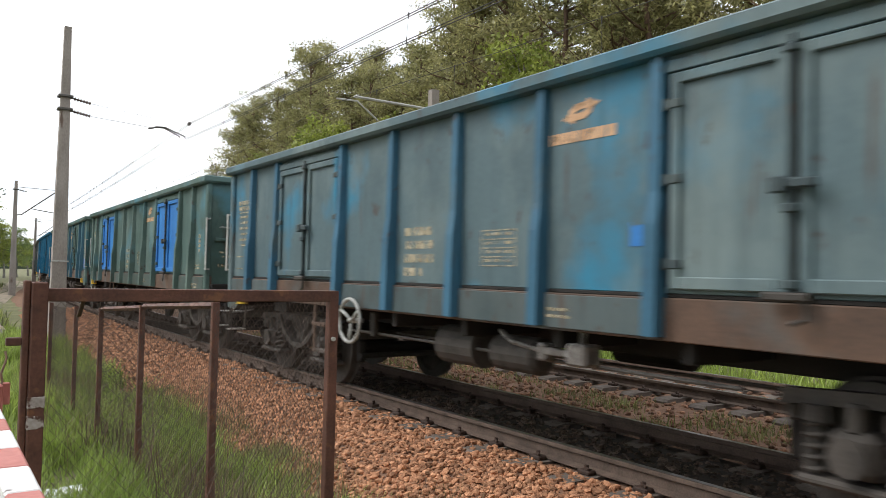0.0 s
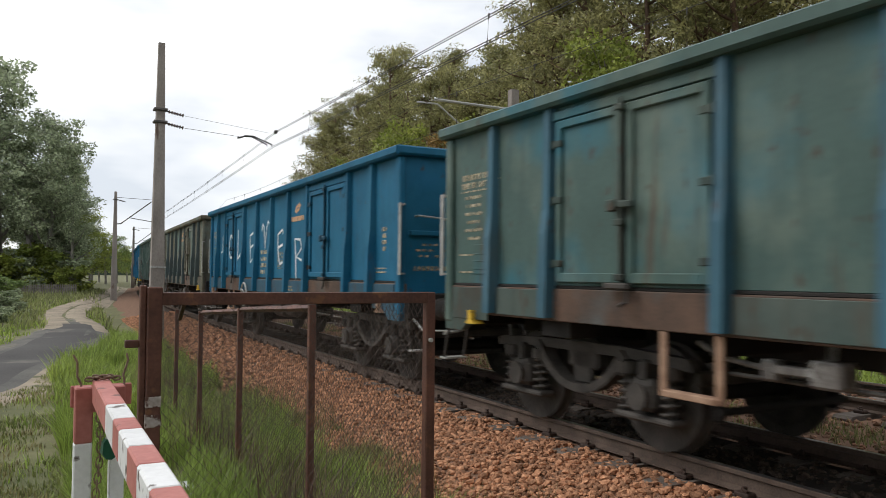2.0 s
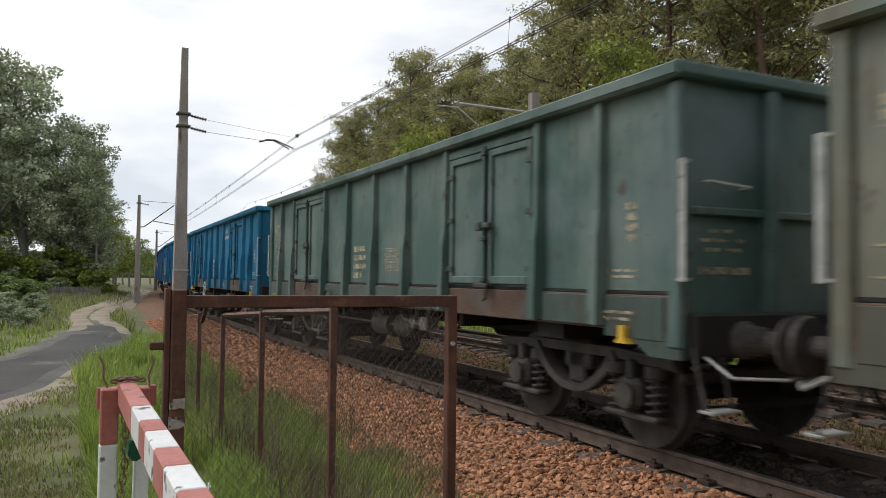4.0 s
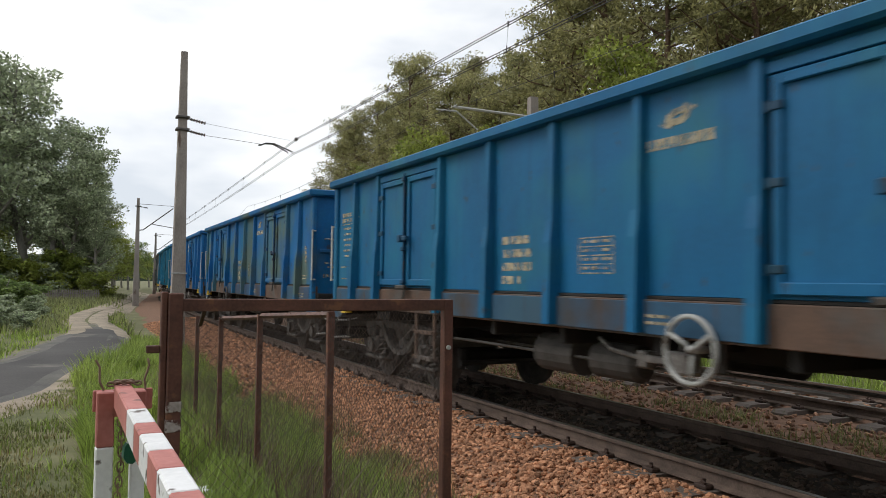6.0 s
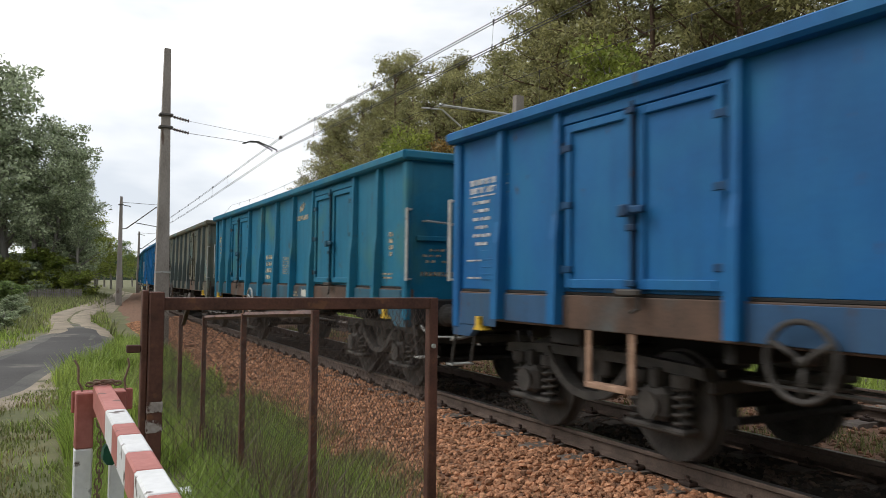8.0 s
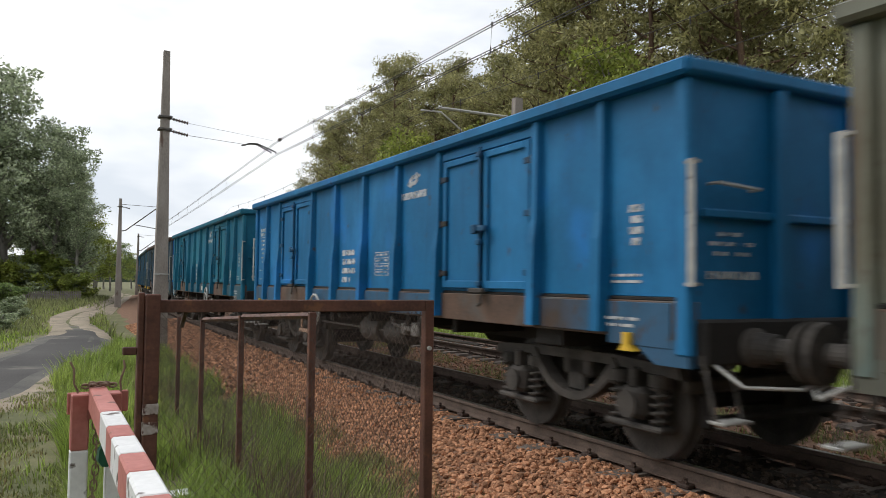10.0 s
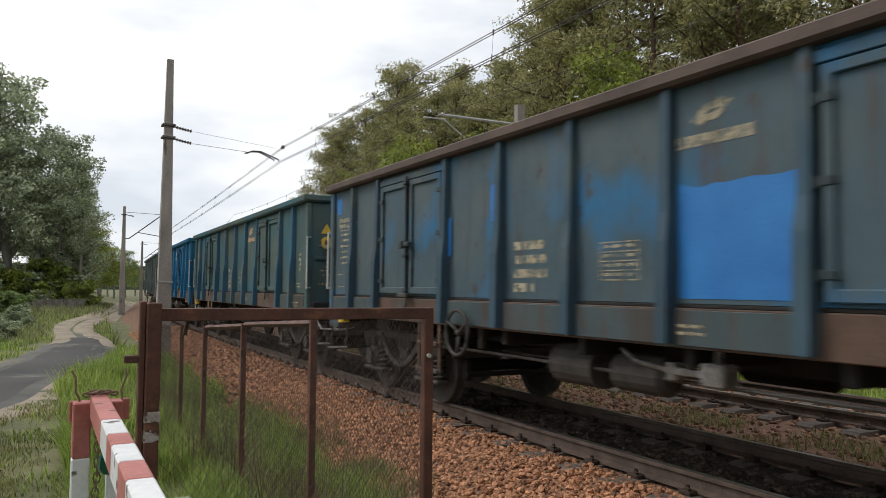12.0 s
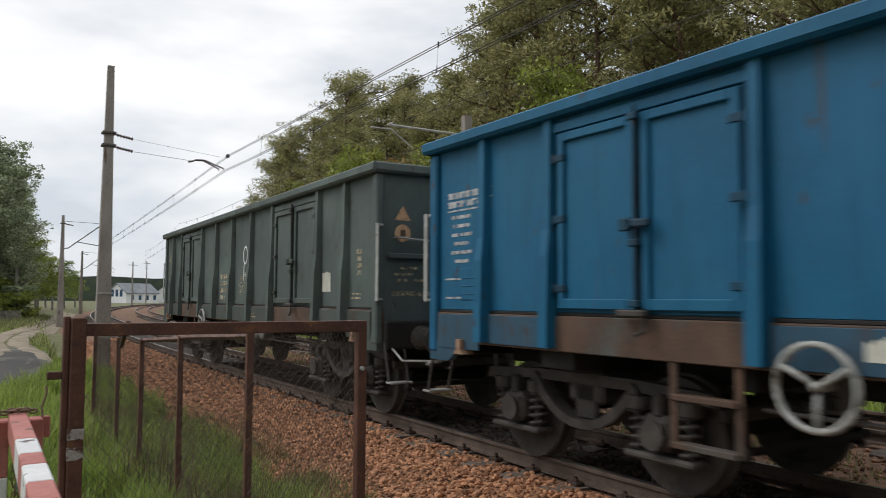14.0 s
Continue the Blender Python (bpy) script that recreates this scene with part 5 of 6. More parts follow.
def make_pickets():
    f = thing("picket_fence", "low weathered wooden picket fence before the trees", "fence")
    for k in range(26):
        x, y = 0.2 + k * 0.14, 59.6 + k * 0.03
        z = ground_z(x, y)
        part("picket", Shape().extrude([(x - 0.045, z), (x + 0.045, z), (x + 0.045, z + 0.72), (x, z + 0.8), (x - 0.045, z + 0.72)], y - 0.012, y + 0.012, "y"), M_WOOD, f)
    z = ground_z(0, 62)
    part("picket_rail", Shape().tube([(0.1, 59.62, z + 0.5), (3.8, 60.4, z + 0.5)], 0.03, 4), M_WOOD, f)


make_pickets()


# ---- markings on the wagons ----
FACE = -1.402


def flat(sh, x, y_a, y_b, z_a, z_b):
    """A painted bar on the near side."""
    sh.box(x - 0.003, x, min(y_a, y_b), max(y_a, y_b), min(z_a, z_b), max(z_a, z_b), 0.0008)


def bars(sh, x, y, z, rows, h, gap):
    """Rows of unreadable writing; each row is a list of (start, length) from the left."""
    for k, row in enumerate(rows):
        for a, w in row:
            flat(sh, x, y - a, y - a - w, z - k * (h + gap), z - k * (h + gap) - h)


def stroke(sh, x, pts, width):
    """A sprayed line as a flat ribbon; pts are (to the right, up)."""
    pts = [Vector((0, -u, w)) for u, w in pts]
    vs = []
    for i, p in enumerate(pts):
        d = (pts[min(i + 1, len(pts) - 1)] - pts[max(i - 1, 0)]).normalized()
        n = Vector((0, d.z, -d.y)) * width / 2
        vs += [p + n, p - n]
    front = [(x - 0.003, v.y, v.z) for v in vs]
    back = [(x, v.y, v.z) for v in vs]
    k = len(vs)
    faces = []
    for i in range(0, k - 2, 2):
        faces += [(i, i + 1, i + 3, i + 2), (k + i, k + i + 2, k + i + 3, k + i + 1), (i, i + 2, k + i + 2, k + i), (i + 1, k + i + 1, k + i + 3, i + 3)]
    sh.add(front + back, faces)


def emblem(sh, x, y, z, r):
    """Two bent arrows hooked into one another, the second the first turned half round."""
    arrow = [(-1.25, -0.15), (-1.05, 0.45), (-0.55, 0.85), (0.25, 0.92), (0.25, 1.2), (1.25, 0.62), (0.45, -0.02), (0.35, 0.32), (-0.25, 0.30), (-0.62, 0.12), (-0.75, -0.15)]
    for turn in (1, -1):
        sh.extrude([(y - turn * (u + 0.22) * r, z + turn * (w * r * 0.66 - 0.10 * r)) for u, w in arrow], x - 0.003 - 0.0004 * (turn > 0), x)


NUMBER_ROWS = [[(0.0, 0.12), (0.17, 0.34)], [(0.03, 0.12), (0.2, 0.2), (0.43, 0.12)], [(0.0, 0.24), (0.27, 0.1), (0.4, 0.16)], [(0.0, 0.22), (0.3, 0.05)]]


def mark(w, emblem_mat, letter_mat, ey=-1.62, ez=2.83):
    sh = Shape()
    if emblem_mat:
        emblem(sh, FACE, ey, ez, 0.14)
        part("emblem", sh, emblem_mat, w, "faded round emblem")
        sh = Shape()
        for k in range(8):
            flat(sh, FACE, ey + 0.40 - k * 0.098, ey + 0.40 - k * 0.098 - (0.088 if k % 3 else 0.078), ez - 0.24, ez - 0.15)
        tagged(part("name_bar", sh, emblem_mat, w, "faded line of block letters"), kind="stuff")
    sh = Shape()
    bars(sh, FACE, 0.98, 2.00, NUMBER_ROWS, 0.085, 0.055)
    tagged(part("number_lettering", sh, letter_mat, w, "stencilled number rows"), kind="stuff")
    sh = Shape()
    for z in (1.93, 1.85, 1.77, 1.69, 1.61):
        flat(sh, FACE, -0.38, -0.84, z, z - 0.011)
    bars(sh, FACE, -0.40, 1.905, [[(0.02, 0.08), (0.14, 0.1), (0.28, 0.12)], [(0.0, 0.12), (0.16, 0.07), (0.3, 0.1)], [(0.03, 0.1), (0.18, 0.06), (0.28, 0.14)], [(0.0, 0.1), (0.15, 0.12), (0.32, 0.08)]], 0.028, 0.052)
    for y in (-0.36, -0.848):
        flat(sh, FACE, y, y - 0.012, 1.93, 1.60)
    tagged(part("table_lettering", sh, letter_mat, w, "stencilled load table"), kind="stuff")
    sh = Shape()
    for z in (2.62, 2.53, 2.44):
        flat(sh, FACE, 6.12, 5.34, z, z - 0.016)
    bars(sh, FACE, 6.10, 2.605, [[(0.0, 0.1), (0.13, 0.12), (0.28, 0.1), (0.42, 0.12), (0.58, 0.15)], [(0.0, 0.14), (0.18, 0.1), (0.33, 0.12), (0.5, 0.2)]], 0.05, 0.04)
    bars(sh, FACE, 6.04, 2.38, [[(0.0, 0.34)], [(0.02, 0.3)], [(0.0, 0.12), (0.16, 0.2)], [(0.05, 0.25)], [(0.0, 0.36)], [(0.06, 0.24)]], 0.035, 0.055)
    for z in (1.74, 1.55):
        flat(sh, FACE, 6.16, 5.84, z, z - 0.018)
    tagged(part("weight_lettering", sh, letter_mat, w, "stencilled weight table"), kind="stuff")
    sh = Shape()
    bars(sh, FACE, -5.72, 2.16, [[(0.0, 0.15)], [(0.02, 0.13)], [(0.0, 0.15)], [(0.03, 0.1)]], 0.06, 0.03)
    bars(sh, FACE, -5.5, 1.60, [[(0.0, 0.36)], [(0.0, 0.36)]], 0.022, 0.03)
    tagged(part("small_lettering", sh, letter_mat, w, "small stencilled notes"), kind="stuff")
    sh = Shape()
    for k, (a, n) in enumerate(((-1.18, 0.42), (-1.2, 0.5), (-1.15, 0.4))):
        for j in range(5):
            if (j + k) % 4:
                sh.box(a + j * n / 5, a + j * n / 5 + n / 7, -6.376, -6.372, 1.92 - k * 0.075 - 0.03, 1.92 - k * 0.075, 0.0006)
    for j in range(9):
        sh.box(-1.22 + j * 0.062, -1.22 + j * 0.062 + 0.045, -6.376, -6.372, 1.56, 1.62, 0.0006)
    tagged(part("end_lettering", sh, letter_mat, w, "stencilled rows on the end wall"), kind="stuff")
    sh = Shape()
    bars(sh, -1.449, -5.42, 1.25, [[(0.0, 0.3), (0.34, 0.12)], [(0.0, 0.4)]], 0.025, 0.03)
    bars(sh, -1.449, -1.3, 1.27, [[(0.0, 0.28)], [(0.0, 0.28)]], 0.025, 0.03)
    tagged(part("sill_lettering", sh, letter_mat, w, "small stencilled notes"), kind="stuff")


def yellow_signs(w, mat):
    x0 = -1.08
    sh = Shape().extrude([(x0 - 0.11, 2.50), (x0 + 0.11, 2.50), (x0, 2.68)], -6.377, -6.373, "y")
    part("warning_sign", sh, mat, w, "yellow warning triangle")
    sh = Shape().lathe([(-6.377, 0.11), (-6.373, 0.11)], "y", (x0, 0, 2.34), 20)
    disc = part("round_sign", sh, mat, w, "yellow round sign")
    part("sign_dot", Shape().box(x0 - 0.035, x0 + 0.035, -6.381, -6.378, 2.30, 2.38, 0.0006), M_SILL, disc)


STYLES = [(M_ORANGE, M_LETTEROLD), (M_ORANGE, M_LETTEROLD), (M_ORANGE, M_LETTEROLD), (M_ORANGE, M_LETTEROLD), (M_ORANGE, M_LETTEROLD), (None, M_LETTEROLD),
          (M_LETTER, M_LETTER), (M_LETTEROLD, M_LETTEROLD), (M_LETTEROLD, M_LETTEROLD), (M_LETTER, M_LETTER), (M_LETTEROLD, M_LETTEROLD), (None, M_LETTEROLD),
          (M_LETTER, M_LETTER), (M_LETTER, M_LETTER), (M_LETTEROLD, M_LETTEROLD), (M_ORANGE, M_LETTEROLD), (M_LETTER, M_LETTER), (None, M_LETTEROLD)]
for w, (em, lt) in zip(WAGONS, STYLES):
    mark(w, em, lt, *((-1.72, 2.72) if w is WAGONS[3] else ()))
for i in (9, 15, 2):
    yellow_signs(WAGONS[i], M_YELLOW)
yellow_signs(WAGONS[17], M_ORANGE)


PLATES = ((16, 1.62, 0.14), (16, 0.02, 0.1), (13, -0.55, 0.12), (10, -1.95, 0.14), (7, -5.75, 0.12), (2, -1.9, 0.12))


def patch(w, y0, y1, z0, z1, mat, label, x=FACE):
    """A repainted area with a brushed upper edge."""
    n = 9
    top = [(y0 + (y1 - y0) * k / n, z1 + 0.05 * noise.noise(Vector((k * 0.7, y0, z0)))) for k in range(n + 1)]
    part("paint_patch", Shape().extrude([(y0, z0), (y1, z0)] + top[::-1], x - 0.0025, x), mat, w, label)


patch(WAGONS[14], -2.34, -1.29, 1.46, 2.30, M_BLUESPRAY, "bright blue repainted area")
patch(WAGONS[14], 2.30, 2.42, 1.9, 2.35, M_BLUESPRAY, "bright blue smear", -1.4185)
patch(WAGONS[14], 1.2, 1.45, 2.25, 2.65, M_BLUESPRAY, "bright blue smear")
patch(WAGONS[14], 6.0, 6.2, 2.7, 2.95, M_BLUESPRAY, "bright blue smear")
patch(WAGONS[2], -6.15, -5.55, 1.47, 1.78, M_BLUESPRAY, "bright blue repainted area")
patch(WAGONS[4], 0.25, 0.85, 1.47, 1.80, M_BLUESPRAY, "bright blue repainted area")
patch(WAGONS[13], -5.00, -4.68, 1.49, 1.74, M_PATCHWHITE, "pale square label")
patch(WAGONS[17], -4.85, -4.55, 1.62, 1.88, M_PATCHWHITE, "pale square label")
for i, y, half in PLATES:
    patch(WAGONS[i], y - half, y + half, 1.19, 1.31, M_PATCHWHITE, "pale plate riveted to the sill", -1.449)
patch(WAGONS[0], -2.3, -2.15, 1.75, 1.9, M_BLUESPRAY, "blue smear")
for i in (4, 14):
    sh = Shape().box(-1.24, -0.75, -6.3765, -6.372, 1.66, 2.0, 0.001)
    part("paint_patch", sh, M_BLUESPRAY, WAGONS[i], "blue repainted area on the end wall")


def spray(w):
    arc = lambda cx, cz, rx, rz, a0, a1: [(cx + rx * math.cos(radians(a0 + (a1 - a0) * k / 12)), cz + rz * math.sin(radians(a0 + (a1 - a0) * k / 12))) for k in range(13)]
    letters = [
        (4.92, FACE, [[(0.0, 0.34), (-0.01, 0.0), (0.0, -0.28)], [(-0.25, -0.13), (0.0, -0.10), (0.28, -0.12)], [(0.02, -0.12), (0.12, -0.3)]]),
        (3.90, -1.4195, [arc(0.05, 0.0, 0.21, 0.31, 45, 320)]),
        (2.98, -1.4195, [[(-0.1, 0.42), (-0.12, 0.0), (-0.16, -0.36), (0.05, -0.28), (0.18, -0.22)]]),
        (1.80, FACE, [[(0.15, 0.36), (-0.15, 0.30), (-0.13, -0.02), (-0.1, -0.36), (0.22, -0.22)], [(-0.13, 0.0), (0.16, 0.06)]]),
        (0.60, FACE, [[(-0.28, 0.46), (-0.22, 0.62), (-0.12, 0.55), (0.0, 0.05), (0.1, 0.52), (0.2, 0.66), (0.3, 0.58)]]),
        (-0.60, FACE, [[(0.15, 0.52), (0.12, 0.62), (-0.2, 0.52), (-0.16, 0.1), (-0.05, -0.12), (0.3, -0.04), (0.22, 0.12)], [(-0.14, 0.24), (0.14, 0.30)]]),
        (-1.80, FACE, [[(-0.12, -0.42), (-0.14, 0.1), (-0.2, 0.45), (0.1, 0.42), (0.16, 0.25), (-0.1, 0.08), (0.2, 0.0), (0.24, -0.1)]]),
    ]
    for (y, x, lines), drop, wide in zip(letters, (0, 0, 0, 0.08, 0.17, 0.36, 0.42), (0.85, 0.85, 0.85, 0.95, 1.05, 1.05, 1.15)):
        sh = Shape()
        for ln in lines:
            stroke(sh, x - 0.004, [(u * wide - y, z * 0.92 + 2.16 - drop) for u, z in ln], 0.05)
        part("sprayed_letter", sh, M_GRAFFITI, w, "white sprayed letter")


spray(WAGONS[3])
sh = Shape()
stroke(sh, FACE, [(0.75 + 0.12 * math.cos(a * 0.55), 2.32 + 0.16 * math.sin(a * 0.55)) for a in range(13)], 0.035)
stroke(sh, FACE, [(0.68, 2.16), (0.66, 1.85), (0.75, 2.0), (0.85, 1.82), (0.92, 2.02)], 0.035)
part("sprayed_scrawl", sh, M_GRAFFITI, WAGONS[17], "white sprayed scrawl")

# the steps are plain stirrups on some wagons and stand farther back, and the brake wheels differ
M_STIRRUP = surface("pale_rusty_stirrup", (0.22, 0.125, 0.08), (0.42, 0.27, 0.185), 0.8, 9, 60, 0.2)
STIRRUP = {}
for sx in (-1, 1):
    st = Shape()
    for o in (-0.27, 0.27):
        st.box(sx * 1.41 - 0.012, sx * 1.41 + 0.012, 2.85 + o - 0.035, 2.85 + o + 0.035, 0.55, 1.12, 0.006)
    st.box(sx * 1.41 - 0.05, sx * 1.41 + 0.05, 2.58, 3.12, 0.55, 0.60, 0.006)
    STIRRUP[sx] = st.mesh("step_ladder", M_STIRRUP)
FAR_STEP = {3: 1.05, 9: 1.02, 15: 0.92}
WHEEL_SHIFT = {7: -3.82, 9: -0.08, 13: -3.78, 8: 0.18, 10: -0.1, 16: 0.06}
VALVE_SHIFT = {2: 3.25, 15: 2.55, 1: 2.9, 9: 0.4, 16: 0.3}
for i, w in enumerate(WAGONS):
    for ob in list(w.children):
        kind = ob.name.split(".")[0]
        if kind == "step_ladder":
            if i in (2, 3, 8, 9, 10, 15, 12):
                ob.data = STIRRUP[-1 if sum(v.co.x for v in ob.data.vertices) < 0 else 1]
            ob.location.y = FAR_STEP.get(i, 0.0) - 0.1
            ob.location.z = 0.05
        if kind in ("brake_wheel", "brake_wheel_hanger"):
            if i in (1, 2, 15):
                bpy.data.objects.remove(ob)
                continue
            ob.location.y = WHEEL_SHIFT.get(i, 0.0)
            if i == 0:
                ob.location.z = -0.07
        if kind == "brake_valve":
            ob.location.y = VALVE_SHIFT.get(i, 0.0)
        if kind == "brake_wheel" and i in (8, 9, 14, 4, 5, 11):
            ob.material_slots[0].link = "OBJECT"
            ob.material_slots[0].material = M_BOGIE
        if kind == "tow_hook" and i in (3, 13, 16, 17):
            ob.material_slots[0].link = "OBJECT"
            ob.material_slots[0].material = M_STIRRUP if i != 13 else M_PALE


# ---- grass ----
def grass(name, label, places, material, low, high, width, lean=0.5, parent=None):
    """Bent blades at the given places in plan."""
    r = np.random.RandomState(len(places))
    p = np.array([(x, y, ground_z(x, y)) for x, y in places])
    n = len(p)
    h = r.uniform(low, high, n)
    a = r.uniform(0, 6.283, n)
    d = np.stack([np.cos(a), np.sin(a), np.zeros(n)], 1)
    side = np.stack([-np.sin(a + r.uniform(-1, 1, n)), np.cos(a), np.zeros(n)], 1) * (width * r.uniform(0.6, 1.3, n))[:, None]
    bend = d * (h * r.uniform(0.05, lean, n))[:, None]
    up = np.array([0, 0, 1.0])
    mid = p + up * (h * 0.55)[:, None] + bend * 0.35
    tip = p + up * h[:, None] + bend
    v = np.stack([p - side - up * 0.03, p + side - up * 0.03, mid + side * 0.7, mid - side * 0.7, tip], 1).reshape(-1, 3)
    k = np.arange(n) * 5
    quads = np.stack([k, k + 1, k + 2, k + 3], 1).tolist()
    tris = np.stack([k + 3, k + 2, k + 4], 1).tolist()
    sh = Shape()
    sh.v, sh.f = v.tolist(), quads + tris
    me = bpy.data.meshes.new(name)
    me.from_pydata(sh.v, [], sh.f)
    me.materials.append(material)
    return tagged(new(name, me), label, "grass", kind="stuff")


def scatter(count, s_range, off_range, seed, clump=0.0, keep=None):
    r = random.Random(seed)
    out = []
    while len(out) < count:
        g = on_track(r.uniform(*s_range), r.uniform(*off_range))
        if clump and noise.noise(Vector((g.x * 1.3, g.y * 1.3, seed))) < clump * r.uniform(-0.3, 1):
            continue
        if keep and not keep(g.x, g.y):
            continue
        out.append((g.x, g.y))
    return out


off_road = lambda x, y: road_gap(x, y) > 0.08 and math.hypot(x, y) > 0.9
M_GRASSDARK = foliage("shaded_meadow_grass", (0.115, 0.14, 0.042), (0.26, 0.27, 0.10))
grass("tall_grass", "lush tall green grass along the fence", scatter(30000, (0.6, 9), (-5.4, -3.0), 3, 0.25, off_road), M_GRASS, 0.12, 0.44, 0.0048, 0.9)
grass("tall_grass", "lush tall green grass farther along the fence", scatter(13000, (9, 24), (-5.4, -2.8), 4, 0.2, off_road), M_GRASS, 0.15, 0.42, 0.008, 0.8)
grass("dry_grass", "dry straw-coloured stems among the green grass", scatter(5200, (1.6, 12), (-4.6, -2.4), 5, 0.3, off_road), M_DRYGRASS, 0.1, 0.55, 0.003, 0.7)
grass("grass_edge", "sparse grass creeping over the stones", scatter(24000, (1.0, 12), (-3.8, -2.40), 6, 0.42), M_GRASSDARK, 0.05, 0.19, 0.0045, 0.9)
grass("verge_grass", "short trodden grass beside the lane", scatter(62000, (-4, 17), (-12, -4.8), 7, 0.22, off_road), M_GRASSDARK, 0.02, 0.075, 0.006, 1.2)
grass("verge_grass", "straw-dry trodden grass beside the lane", scatter(32000, (-4, 17), (-12, -4.8), 17, 0.1, off_road), M_DRYGRASS, 0.02, 0.08, 0.006, 1.2)
grass("verge_grass", "fresh tufts of grass beside the lane", scatter(12000, (-4, 17), (-12, -4.8), 18, 0.55, off_road), M_GRASS, 0.04, 0.13, 0.006, 1.0)
grass("verge_grass", "green grass on the lane's verge", scatter(20000, (15, 48), (-15, -3.6), 8, 0.1, off_road), M_GRASS, 0.05, 0.22, 0.013, 0.9)
grass("meadow_grass", "rough pale meadow grass below the trees", scatter(24000, (24, 75), (-26, -3.6), 9, 0.0, off_road), M_MEADOW, 0.12, 0.42, 0.03, 0.8)
grass("broad_weeds", "broad-leaved weeds in the tall grass by the fence", scatter(6000, (1.8, 12), (-5.3, -3.2), 12, 0.3, off_road), M_GRASS, 0.08, 0.3, 0.011, 1.1)
M_DEAD = foliage("dead_brown_stems", (0.075, 0.048, 0.032), (0.17, 0.115, 0.08))
rd = random.Random(15)
grass("dead_stems", "tangle of dead brown stems against the wire fence", [(rd.gauss(1.28, 0.16), rd.uniform(2.93, 3.7)) for _ in range(420)], M_DEAD, 0.25, 0.95, 0.0035, 0.75)
grass("dead_stems", "dead brown stems along the side of the wire fence", [(rd.gauss(1.5, 0.12), rd.uniform(3.6, 7.0)) for _ in range(420)], M_DEAD, 0.2, 0.8, 0.004, 0.7)
grass("track_weeds", "dull weeds between the two tracks", scatter(8000, (1.5, 26), (1.55, 2.9), 10, 0.45), M_GRASSDARK, 0.05, 0.28, 0.008, 0.9)
grass("bank_grass", "bright green grass on the far bank", scatter(26000, (-1, 45), (SECOND + 2.0, 13.5), 11, 0.0), M_GRASS, 0.1, 0.4, 0.018, 0.8)


# ---- loose stones ----
def stone_points(seed, squash=0.7):
    r = random.Random(seed)
    g = (1 + 5 ** 0.5) / 2
    vs = []
    for a in (-1, 1):
        for b in (-g, g):
            vs += [(0, a, b), (a, b, 0), (b, 0, a)]
    vs = [Vector(v).normalized() * r.uniform(0.72, 1.2) for v in vs]
    bm = bmesh.new()
    for v in vs:
        bm.verts.new((v.x * 1.15, v.y * 0.9, v.z * squash))
    bmesh.ops.convex_hull(bm, input=bm.verts)
    bm.verts.ensure_lookup_table()
    bm.verts.index_update()
    out = ([tuple(v.co) for v in bm.verts], [tuple(v.index for v in f.verts) for f in bm.faces])
    bm.free()
    return out


STONES = [stone_points(60 + k) for k in range(9)]
BED = sorted(BED_NEAR)


def bed_z(off):
    for (a, za), (b, zb) in zip(BED[:-1], BED[1:]):
        if a <= off <= b:
            return za + (zb - za) * (off - a) / (b - a)
    return -0.5


def stones(name, label, spots, material, size):
    r = random.Random(len(spots))
    vv, ff, base = [], [], 0
    for s, off in spots:
        vs, fs = STONES[r.randrange(len(STONES))]
        k = size * r.uniform(0.55, 1.35)
        m = (Matrix.Translation(on_track(s, off, bed_z(off) + k * r.uniform(-0.1, 0.65))) @ Euler((r.uniform(-0.7, 0.7), r.uniform(-0.7, 0.7), r.uniform(0, 6.28))).to_matrix().to_4x4())
        a = np.array(vs) * k @ np.array(m.to_3x3()).T + np.array(m.translation)
        vv.extend(a.tolist())
        ff.extend([tuple(i + base for i in f) for f in fs])
        base += len(vs)
    me = bpy.data.meshes.new(name)
    me.from_pydata(vv, [], ff)
    me.materials.append(material)
    return me


def spots(n, s_range, off_range, seed, skip_rails=False):
    r = random.Random(seed)
    out = []
    while len(out) < n:
        s, o = r.uniform(*s_range), r.uniform(*off_range)
        if skip_rails and (abs(abs(o) - 0.753) < 0.13 or abs(abs(o - SECOND) - 0.753) < 0.13):
            continue
        out.append((s, o))
    return out


bed = bpy.data.objects["ballast_bed"]
for label, sp, mat, size in (
        ("loose rust-orange crushed stones on the near shoulder", spots(19000, (1.5, 13), (-2.95, -0.88), 31), M_STONE, 0.027),
        ("loose rust-orange crushed stones along the shoulder", spots(11000, (13, 34), (-3.0, -0.88), 32), M_STONE, 0.042),
        ("loose rust-orange crushed stones beside the line", spots(7000, (-9, 1.5), (-2.95, -0.88), 36), M_STONE, 0.033),
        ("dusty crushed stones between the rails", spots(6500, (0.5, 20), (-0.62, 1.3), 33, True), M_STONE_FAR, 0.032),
        ("dusty crushed stones between the tracks", spots(7000, (0.5, 24), (1.3, 6.4), 34, True), M_STONE_MID, 0.036)):
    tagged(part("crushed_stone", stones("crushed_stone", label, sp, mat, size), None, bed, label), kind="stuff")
LOOSE = []
for vs, fs in STONES:
    sh = Shape()
    sh.add([tuple(c * 0.036 for c in v) for v in vs], fs)
    LOOSE.append(sh.mesh("stone", M_STONE))
rs = random.Random(77)
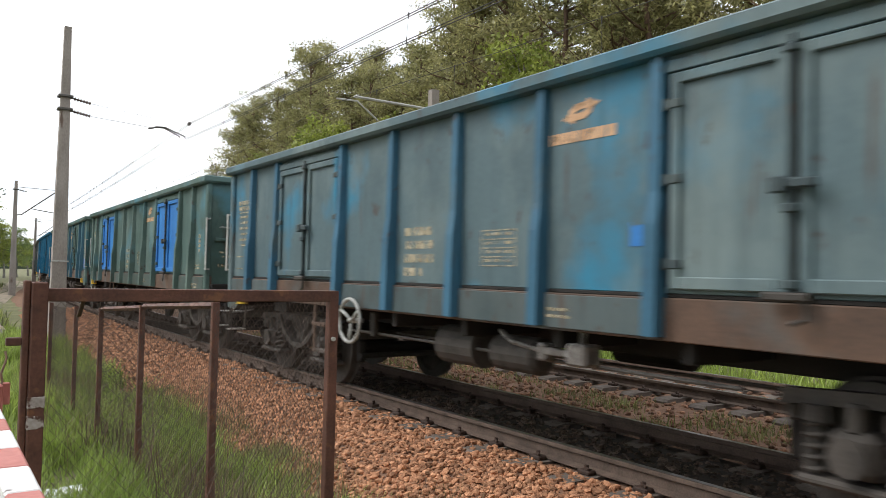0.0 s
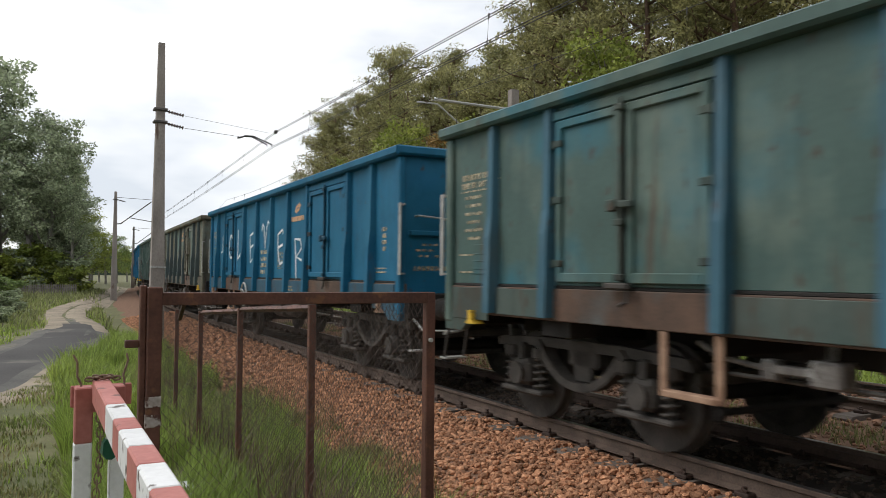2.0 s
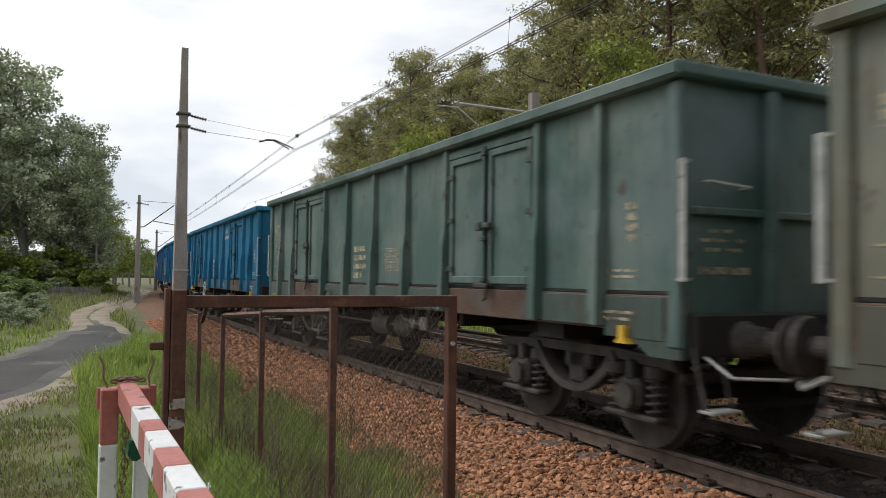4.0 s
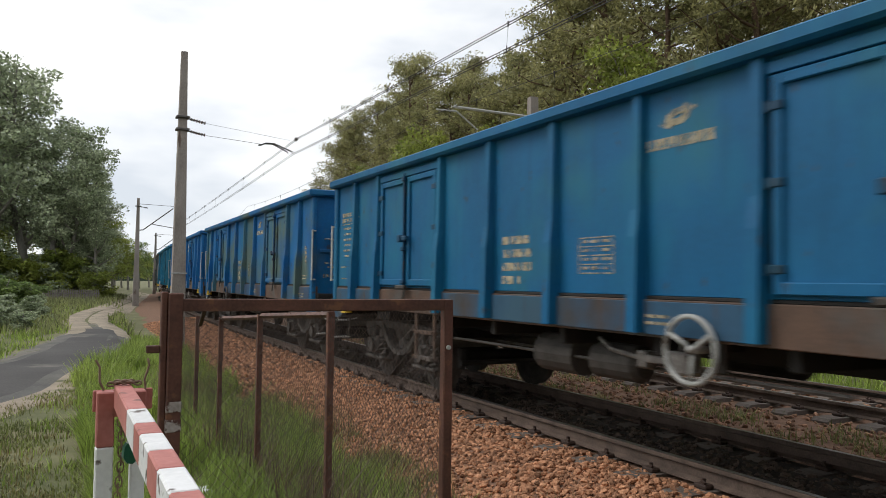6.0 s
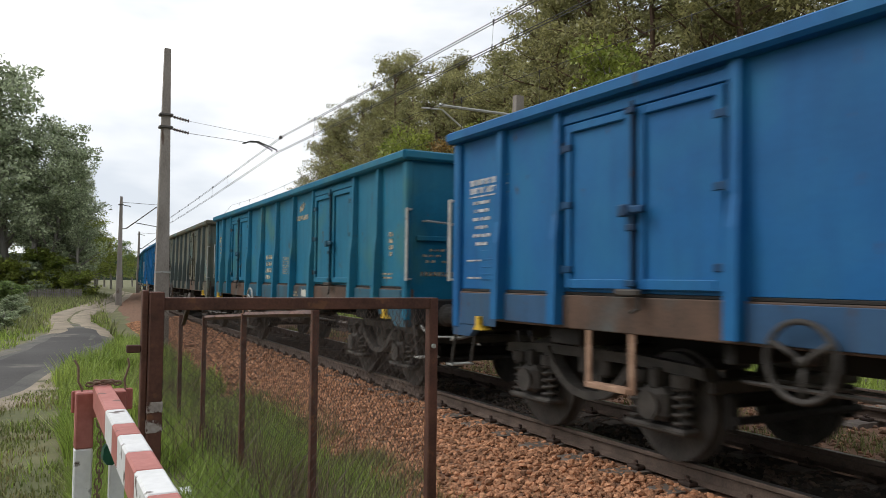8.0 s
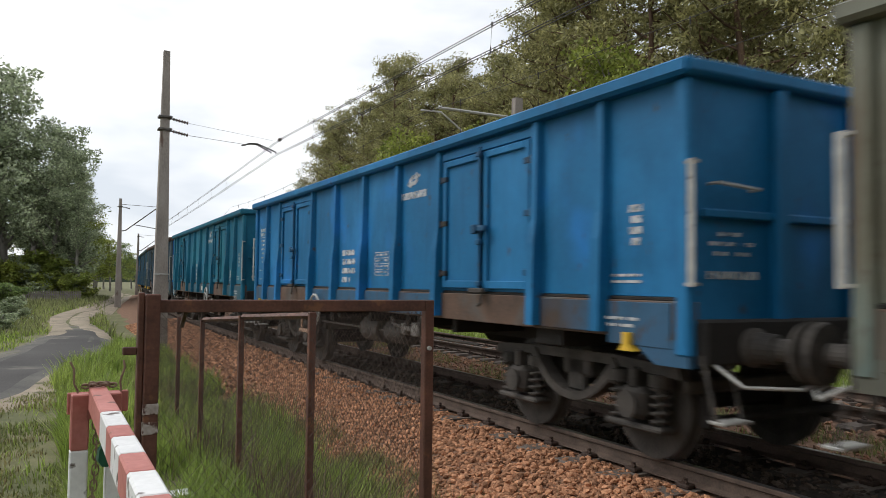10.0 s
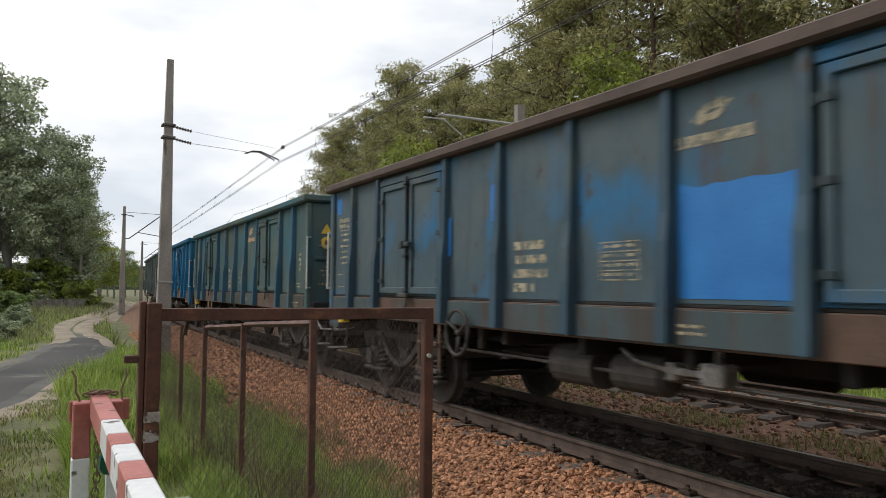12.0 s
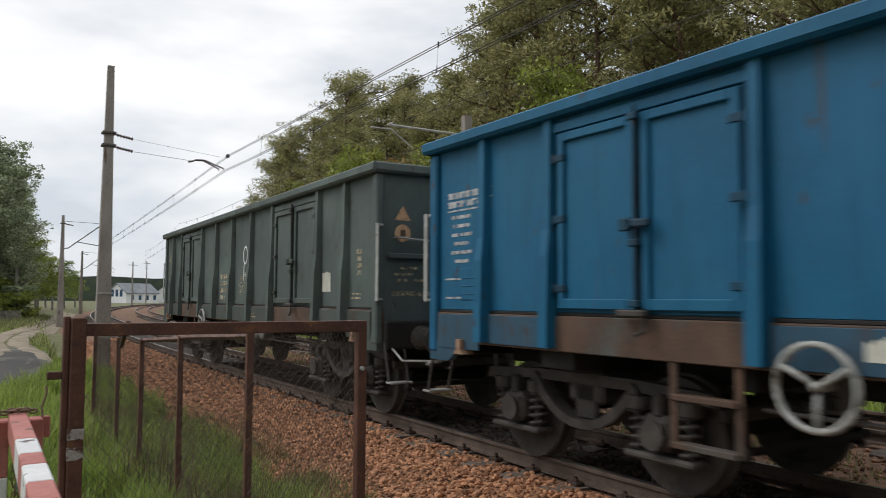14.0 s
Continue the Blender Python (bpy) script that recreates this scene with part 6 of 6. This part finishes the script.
for s, o in spots(290, (3.4, 6.2), (-3.0, -0.95), 35):
    part("stone", LOOSE[rs.randrange(len(LOOSE))], None, bed, at=Matrix.Translation(on_track(s, o, bed_z(o) + 0.035)) @ Euler((rs.uniform(-0.6, 0.6), rs.uniform(-0.6, 0.6), rs.uniform(0, 6.28))).to_matrix().to_4x4())


# ---- litter ----
def make_litter():
    bm = bmesh.new()
    bmesh.ops.create_icosphere(bm, subdivisions=3, radius=0.13)
    for v in bm.verts:
        k = 1 + 0.55 * noise.noise(v.co * 14) + 0.25 * noise.noise(v.co * 34)
        v.co = Vector((v.co.x * k * 1.25, v.co.y * k, max(v.co.z * k * 0.6, -0.03)))
    me = bpy.data.meshes.new("litter")
    bm.to_mesh(me)
    bm.free()
    me.materials.append(surface("crumpled_white_foil", (0.62, 0.63, 0.65), (0.80, 0.81, 0.82), 0.5, 6, 30, 0.2))
    tagged(new("litter", me), "crumpled white plastic bag lying in the grass", "litter").matrix_basis = Matrix.Translation((0.98, 5.6, ground_z(0.98, 5.6) + 0.12))


make_litter()


# ---- far village ----
def make_house():
    c = Vector((40.2, 246.0, 0))
    h = thing("house", "white house with grey roof and blue windows beyond the bend", "house", Matrix.Translation((c.x, c.y, -0.4)) @ Matrix.Rotation(radians(-55), 4, "Z"))
    gable = [(-3.6, 0.0), (3.6, 0.0), (3.6, 3.4), (0.0, 6.0), (-3.6, 3.4)]
    part("wall", Shape().extrude(gable, 0.0, 13.0, "y"), M_WALLWHITE, h, "white plaster walls")
    roof = Shape()
    for sx in (-1, 1):
        roof.add([(sx * 4.0, -0.4, 3.1), (0, -0.4, 6.05), (0, 13.4, 6.05), (sx * 4.0, 13.4, 3.1), (sx * 4.0, -0.4, 3.3), (0, -0.4, 6.3), (0, 13.4, 6.3), (sx * 4.0, 13.4, 3.3)],
                 [(0, 1, 2, 3), (4, 5, 6, 7), (0, 1, 5, 4), (1, 2, 6, 5), (2, 3, 7, 6), (3, 0, 4, 7)])
    part("roof", roof, M_ROOF, h, "grey sheet roof")
    for x in (-2.2, -0.5, 1.2):
        part("window", Shape().box(x, x + 1.0, -0.06, -0.01, 2.2, 4.3, 0.02), M_PANE, h, "tall blue window")
    for y in (2.0, 5.0, 8.0, 11.0):
        part("window", Shape().box(3.61, 3.66, y, y + 1.1, 1.2, 2.6, 0.02), M_PANE, h, "dark window")
    shed = Vector((56.0, 258.0, 0))
    b = thing("shed", "long grey roofed shed beside the far house", "shed", Matrix.Translation((shed.x, shed.y, -0.4)) @ Matrix.Rotation(radians(-14), 4, "Z"))
    part("wall", Shape().extrude([(-3, 0), (3, 0), (3, 2.6), (0, 5.2), (-3, 2.6)], 0.0, 12.0, "y"), M_WALLWHITE, b, "pale walls")
    part("roof", Shape().extrude([(-3.3, 2.5), (0, 5.25), (3.3, 2.5), (3.3, 2.75), (0, 5.5), (-3.3, 2.75)], -0.3, 12.3, "y"), M_ROOF, b, "grey sheet roof")


make_house()
for s_at, off_at, top_at in ((177.0, -2.7, 9.2), (240.0, -12.0, 12.3), (135.0, SECOND + 3.4, 7.6)):
    pole, foot = make_pole(s_at, off_at, top_at, 0.35, 0.22, 1, False)
    arm = Shape().tube([(foot.x - 1.0, foot.y, top_at - 0.7), (foot.x + 1.0, foot.y, top_at - 0.7)], 0.06, 5)
    part("crossarm", arm, M_STEEL, pole, "dark crossarm")


def make_ridge():
    """A low wooded rise on the horizon."""
    verts, faces, n = [], [], 90
    for i in range(n + 1):
        a = radians(-80 + 150 * i / n)
        d = 420.0
        h = 12 + 5 * noise.noise(Vector((i * 0.23, 0, 5))) + 2.0 * noise.noise(Vector((i * 1.1, 2, 5)))
        x, y = d * math.sin(a), d * math.cos(a)
        verts += [(x, y, -3), (x, y, h), (x * 1.2, y * 1.2, h * 0.9)]
    for i in range(n):
        k = i * 3
        faces += [(k, k + 3, k + 4, k + 1), (k + 1, k + 4, k + 5, k + 2)]
    solid("backdrop", Shape().add(verts, faces), M_HILL, "low wooded ridge on the horizon", kind="structure", smooth=True)


make_ridge()


# ---- movement ----
def motions():
    times = [-0.2] + [i / 5 for i in range(71)] + [14.2]
    for i, w in enumerate(WAGONS):
        walk(w, [(t, wagon_pose(i, t)) for t in times])
    turn = SPEED / WHEEL_R
    frames_at = [i / FPS for i in range(-6, 427)]
    for k, ws in enumerate(WHEELSETS):
        y = ws.location.y
        walk(ws, [(t, Matrix.Translation((0, y, WHEEL_R)) @ Matrix.Rotation(turn * t + k, 4, "X")) for t in frames_at])


motions()
